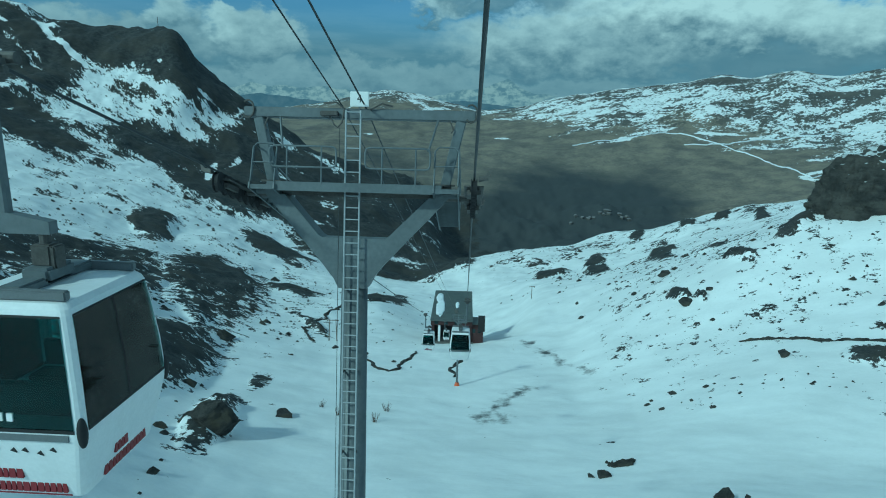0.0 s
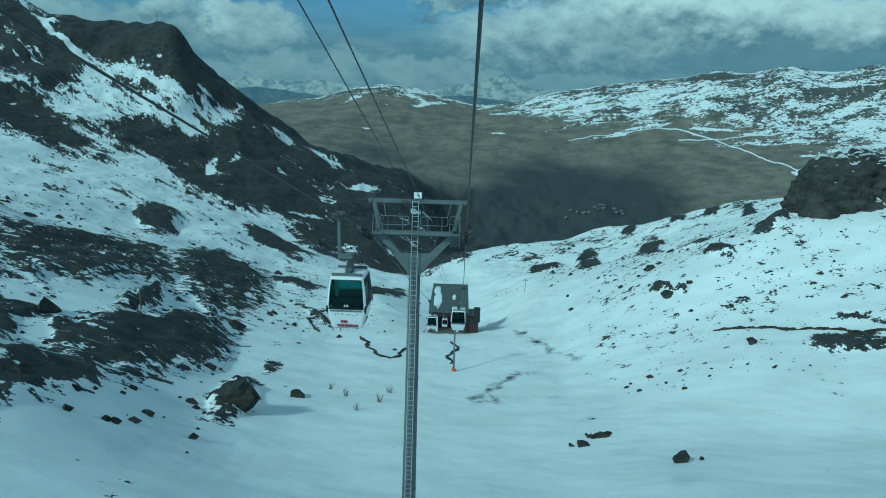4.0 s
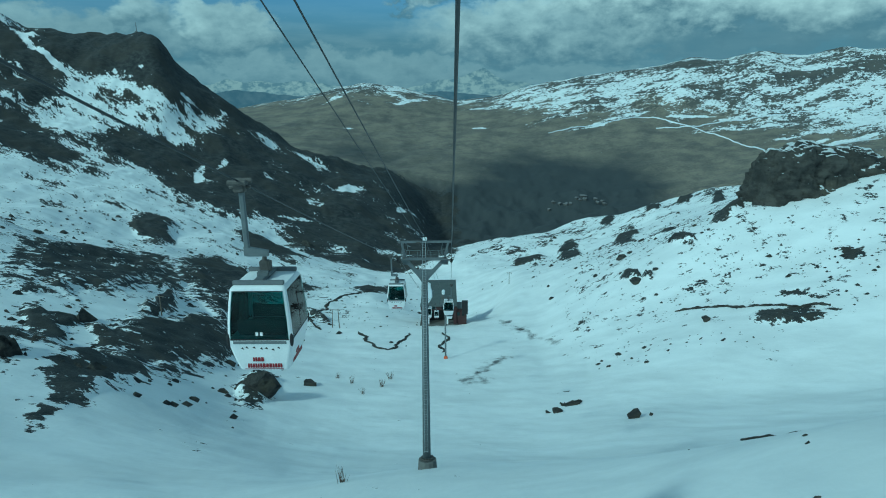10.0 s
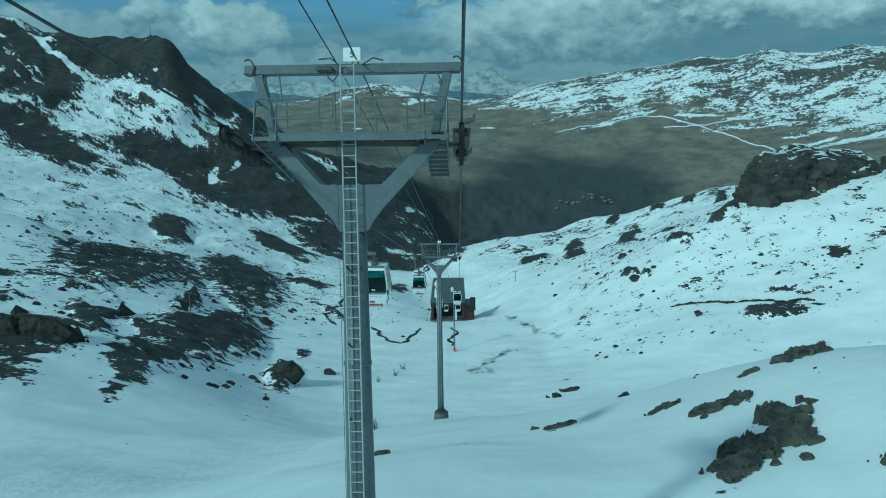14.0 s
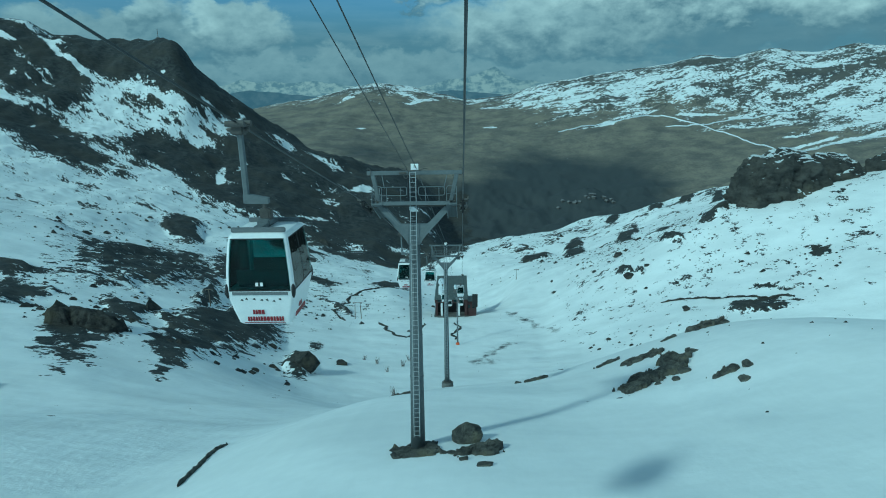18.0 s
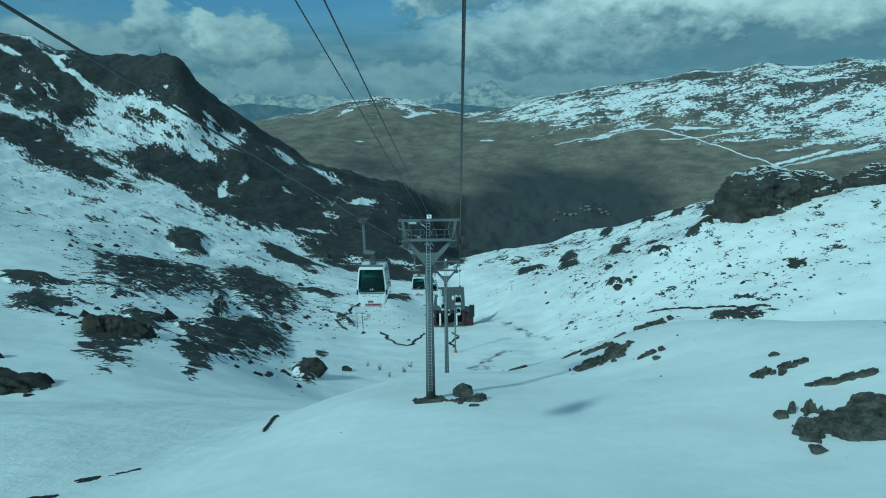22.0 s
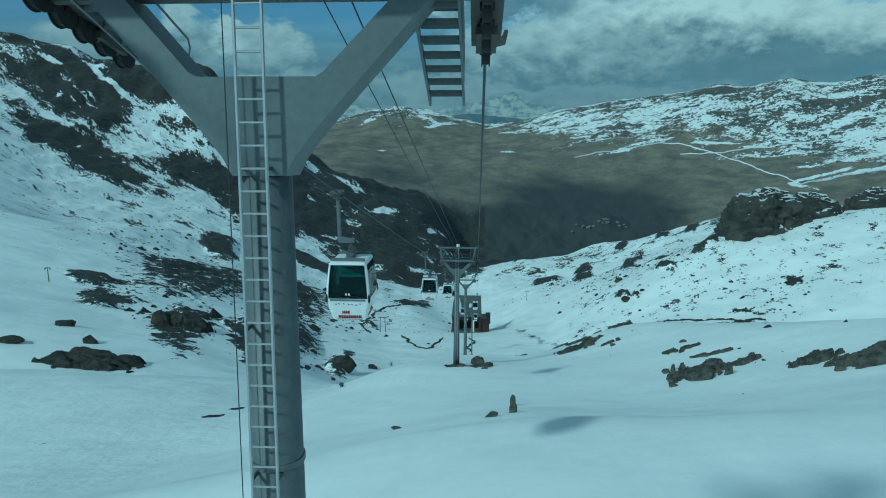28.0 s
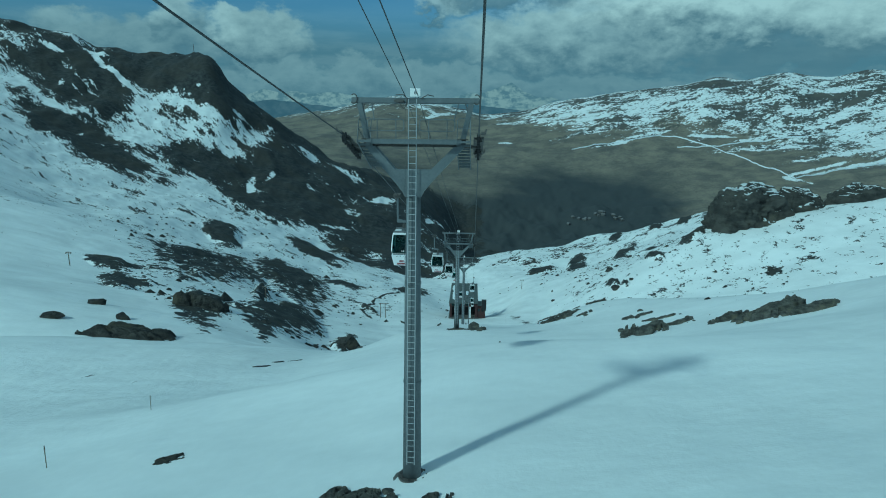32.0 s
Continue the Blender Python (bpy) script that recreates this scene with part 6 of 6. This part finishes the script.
NEAR_ROCKS += [(-36.6, -67.2, 3.0, 1.3, 0.4, 5, 0.4, 'flat dark stone lying on the snow'), (-35.0, -63.0, 2.0, 1.2, 0.35, 20, 0.4, 'flat dark stone lying on the snow'), (-32.6, -61.0, 2.8, 1.0, 0.4, 40, 0.4, 'flat dark stone lying on the snow'), (-20.4, -128.2, 1.9, 1.3, 0.7, 10, 0.4, "flat dark stone lying on the snow")]
NEAR_ROCKS += [(-4.9, -138.6, 2.6, 1.8, 1.1, 20, 0.45, LEDGE), (-6.6, -137.8, 1.6, 1.3, 0.8, 60, 0.45, LEDGE), (-1.6, -139.4, 1.5, 1.3, 0.8, 60, 0.45, LEDGE)]
NEAR_ROCKS += [(33.5, -72.0, 1.2, 0.9, 0.7, 0, 0.4, STONE)]
for k, (x, y, w, d, h, turn, sink, label) in enumerate(NEAR_ROCKS):
    rock(x, y, w, d, h, 100 + k, label, turn, sink)
MID_ROCKS = []  # larger and farther blocks
MID_ROCKS += [(-71.0, 153.0, 20.0, 15.0, 14.0, 30, 0.26, BOULDER), (-60.0, 186.0, 8.0, 6.0, 5.0, 10, 0.4, BOULDER), (36.4, 141.6, 5.0, 3.6, 3.4, 0, 0.4, BOULDER), (43.8, 151.6, 8.0, 4.0, 3.2, 10, 0.45, LEDGE), (33.6, 142.0, 2.6, 2.2, 1.8, 0, 0.4, STONE)]
MID_ROCKS += [(54.6, 115.0, 5.6, 3.4, 5.0, 25, 0.3, BOULDER), (60.0, 116.0, 1.4, 1.2, 1.6, 0, 0.3, STONE), (62.0, 60.0, 5.6, 3.6, 2.2, 0, 0.45, LEDGE), (70.0, 61.0, 6.6, 3.0, 1.6, 0, 0.45, LEDGE), (120.5, 222.0, 5.5, 4.5, 4.5, 0, 0.35, BOULDER)]
MID_ROCKS += [(112.0, 300.0, 11.0, 8.0, 6.0, 0, 0.4, BOULDER), (124.0, 306.0, 5.0, 4.0, 3.0, 0, 0.4, BOULDER), (-122.0, 92.0, 22.0, 12.0, 11.0, 0, 0.5, "large dark rock dome rising from the snow slope"), (-111.0, 16.0, 34.0, 14.0, 7.5, 0, 0.5, "large dark rock dome rising from the snow slope"), (-126.0, 40.0, 8.0, 6.0, 5.0, 0, 0.4, BOULDER)]
MID_ROCKS += [(-148.0, 58.0, 9.0, 6.0, 5.0, 0, 0.4, BOULDER), (-146.0, 30.0, 10.0, 6.0, 5.0, 0, 0.45, BOULDER)]
for k, (x, y, w, d, h, turn, sink, label) in enumerate(MID_ROCKS):
    rock(x, y, w, d, h, 300 + k, label, turn, sink, ROCK_DARK)


CRAG = "broad brown-grey cliff of cracked bedded rock with snow on its ledges"


def cliff(x, y, z, w, d, h, turn, seed, label, steps=6):
    """A crag on the ridge: a squared swell with beds, cracks and bays."""
    bm = bmesh.new()
    bmesh.ops.create_icosphere(bm, subdivisions=steps, radius=1)
    o = Vector((seed * 1.7, -seed * 0.9, seed * 0.4))
    for v in bm.verts:
        p = v.co.copy()
        k = (abs(p.x) ** 2.8 + abs(p.y) ** 2.8 + abs(p.z) ** 3.0) ** (-1 / 2.9)
        p = p * k
        q = Vector((p.x * w * (1 - 0.16 * p.z), p.y * d * (1 - 0.16 * p.z), p.z * h)) * 0.5
        f = q / 26
        out = 0.55 * noise.noise(f * 0.9 + o) + 0.30 * noise.noise(f * 2.1 + o) + 0.16 * noise.noise(f * 4.7 + o) + 0.06 * noise.noise(f * 10 + o) + 0.04 * noise.noise(f * 21 + o)
        bed = (q.z + 0.22 * q.x + 5 * noise.noise(f + o)) / 4.5
        frac = bed - math.floor(bed)
        out += 0.07 * (min(frac * 3, 1) - 0.5)
        crack = abs(noise.noise(Vector((q.x / 9 + 3 * noise.noise(f * 2), q.y / 9, q.z / 40)) + o))
        out -= 0.16 * max(0, 0.12 - crack) / 0.12
        n = Vector((p.x, p.y, p.z * 0.7)).normalized()
        v.co = q + n * out * 0.20 * h
    ob = part("rock", bm, CRAG_ROCK, smooth=True)
    ob.matrix_basis = pose(x, y, z, 0, 0, turn)
    return tagged(ob, label, "rock", "crags on the ridge")


for k, (x, y, z, w, d, h, turn) in enumerate(((226, 346, -39, 68, 46, 70, 10), (270, 357, -34, 50, 44, 56, -16), (318, 350, -31, 58, 48, 60, 12), (372, 352, -24, 64, 50, 62, -6))):
    cliff(x, y, z, w, d, h, turn, 11 + 12 * k, CRAG)
for k, (x, y, z, w, d, h, turn) in enumerate(((300, 312, -45, 34, 16, 22, 20), (258, 318, -40, 18, 10, 12, -20))):
    cliff(x, y, z, w, d, h, turn, 71 + 9 * k, "low dark rock step with snow above it", 5)

OLD_SNOW = SNOW_PATCH
TRACKS = [[(440, 2712), (596, 2765), (742, 2819), (880, 2868), (940, 2855), (1063, 2703), (1144, 2534), (1189, 2376), (1212, 2225)],
          [(917, 2714), (990, 2700), (1063, 2703), (1170, 2735), (1281, 2760), (1420, 2790), (1568, 2830), (1940, 2850)],
          [(1212, 2225), (1330, 2262), (1458, 2315), (1683, 2374)]]
for k, line in enumerate(TRACKS):
    draped("road", line, (4.5, 4.5, 3.5)[k], 3.5, OLD_SNOW, "snow-covered track crossing the brown far hillside", "road", 600 + k, 9.0, 0.3, 0.15, "structure")
draped("rock_band", [(117, 251), (128, 240), (137, 232), (146, 227), (154, 223), (163, 218), (172, 213)], 1.1, 0.55, ROCK_DARK, "thin dark rock band across the snow slope", "rock", 620, 0.6, 0.9, 0.8)
draped("rock_band", [(-21.6, -52.5), (-22.4, -49.5), (-23.4, -46.0), (-24.2, -43.0), (-25.2, -39.0), (-26.4, -34.0), (-27.4, -30.0)], 0.55, 0.22, ROCK, "thin rock ledge along the edge of the snow hump", "rock", 630, 0.35, 0.6)
for k, line in enumerate(BROOK):
    draped("brook", line, 2.3, 0.45, ROCK_DARK, "dark melt-water brook winding through the snow hollow", "brook", 640 + k, 1.1, 0.85, 1.3, "structure")


def scattered_stones():
    """Loose stones too many to count, on both flanks of the valley."""
    rnd = np.random.RandomState(7)
    verts, faces = [], []
    base = [(1, 0, 0), (0.3, 0.9, 0), (-0.8, 0.5, 0), (-0.7, -0.6, 0), (0.4, -0.9, 0), (0.2, 0.1, 0.8), (-0.35, -0.1, 0.65)]
    tri = [(0, 1, 5), (1, 6, 5), (1, 2, 6), (2, 3, 6), (3, 4, 6), (4, 5, 6), (4, 0, 5)]
    zones = [(0.2, 0.62, 200, 520, 420, 1.0), (0.26, 0.62, 190, 420, 420, 0.7), (0.12, 0.45, 320, 700, 500, 1.5), (0.05, 0.30, 500, 1000, 240, 2.2), (-0.75, -0.30, 90, 420, 620, 1.6), (-0.70, -0.22, 260, 900, 620, 2.3), (-0.32, -0.05, 280, 700, 300, 1.5), (0.18, 0.42, -40, 60, 40, 0.3), (0.2, 0.5, -90, -40, 40, 0.25)]
    for q0, q1, y0, y1, count, size in zones:
        v = rnd.uniform(math.log(y0 + 150), math.log(y1 + 150), count)
        y = np.exp(v) - 150
        x = rnd.uniform(q0, q1, count) * lateral(y)
        keep = fractal(x, y, 60.0, 3, 91) + rnd.normal(0, 0.35, count) > 0.12
        x, y = x[keep], y[keep]
        z = height(x, y)
        s = size * rnd.lognormal(-0.45, 0.65, len(x))
        for k in range(len(x)):
            a, e = rnd.uniform(0, 6.28), rnd.uniform(0.5, 1.0)
            n = len(verts)
            for bx, by, bz in base:
                px, py = bx * s[k] * rnd.uniform(0.8, 1.2), by * s[k] * e
                verts.append((x[k] + px * math.cos(a) - py * math.sin(a), y[k] + px * math.sin(a) + py * math.cos(a), z[k] - 0.15 * s[k] + bz * s[k] * 0.9 - 0.33 * py * 0))
            faces += [tuple(n + i for i in f) for f in tri]
    me = bpy.data.meshes.new("scattered_stones")
    me.from_pydata(verts, [], faces)
    me.materials.append(ROCK_DARK)
    tagged(new("scattered_stones", me), "dark loose stones strewn over the snow slopes", "stones", kind="stuff")


scattered_stones()


# ---- bare bushes ----
def bare_bush(x, y, tall, seed):
    rnd = random.Random(seed)
    bm = bmesh.new()
    for _ in range(16):
        a, lean = rnd.uniform(0, math.tau), rnd.uniform(0.1, 0.6)
        p = Vector((rnd.uniform(-0.2, 0.2), rnd.uniform(-0.2, 0.2), -0.1)) * tall
        pts = [p]
        for k in range(4):
            p = p + Vector((math.cos(a) * lean, math.sin(a) * lean, 1)) * tall * rnd.uniform(0.16, 0.28)
            a += rnd.uniform(-0.5, 0.5)
            pts.append(p.copy())
        tube(bm, pts, 0.018 * tall, 4, True, 0.005 * tall)
    ob = part("bare_bush", bm, TWIG)
    ob.matrix_basis = pose(x, y, ground_z(x, y))
    tagged(ob, "leafless brown bush standing in the snow", "bush", "bare bushes")


for k, (x, y, h) in enumerate(((-13.0, 12.0, 2.2), (31.4, -21.8, 1.4), (-30.0, 190.0, 4.0), (-36.0, 176.0, 3.2), (-44.0, 196.0, 4.0), (-52.0, 205.0, 3.6), (-28.0, 205.0, 4.0))):
    bare_bush(x, y, h, 500 + k)
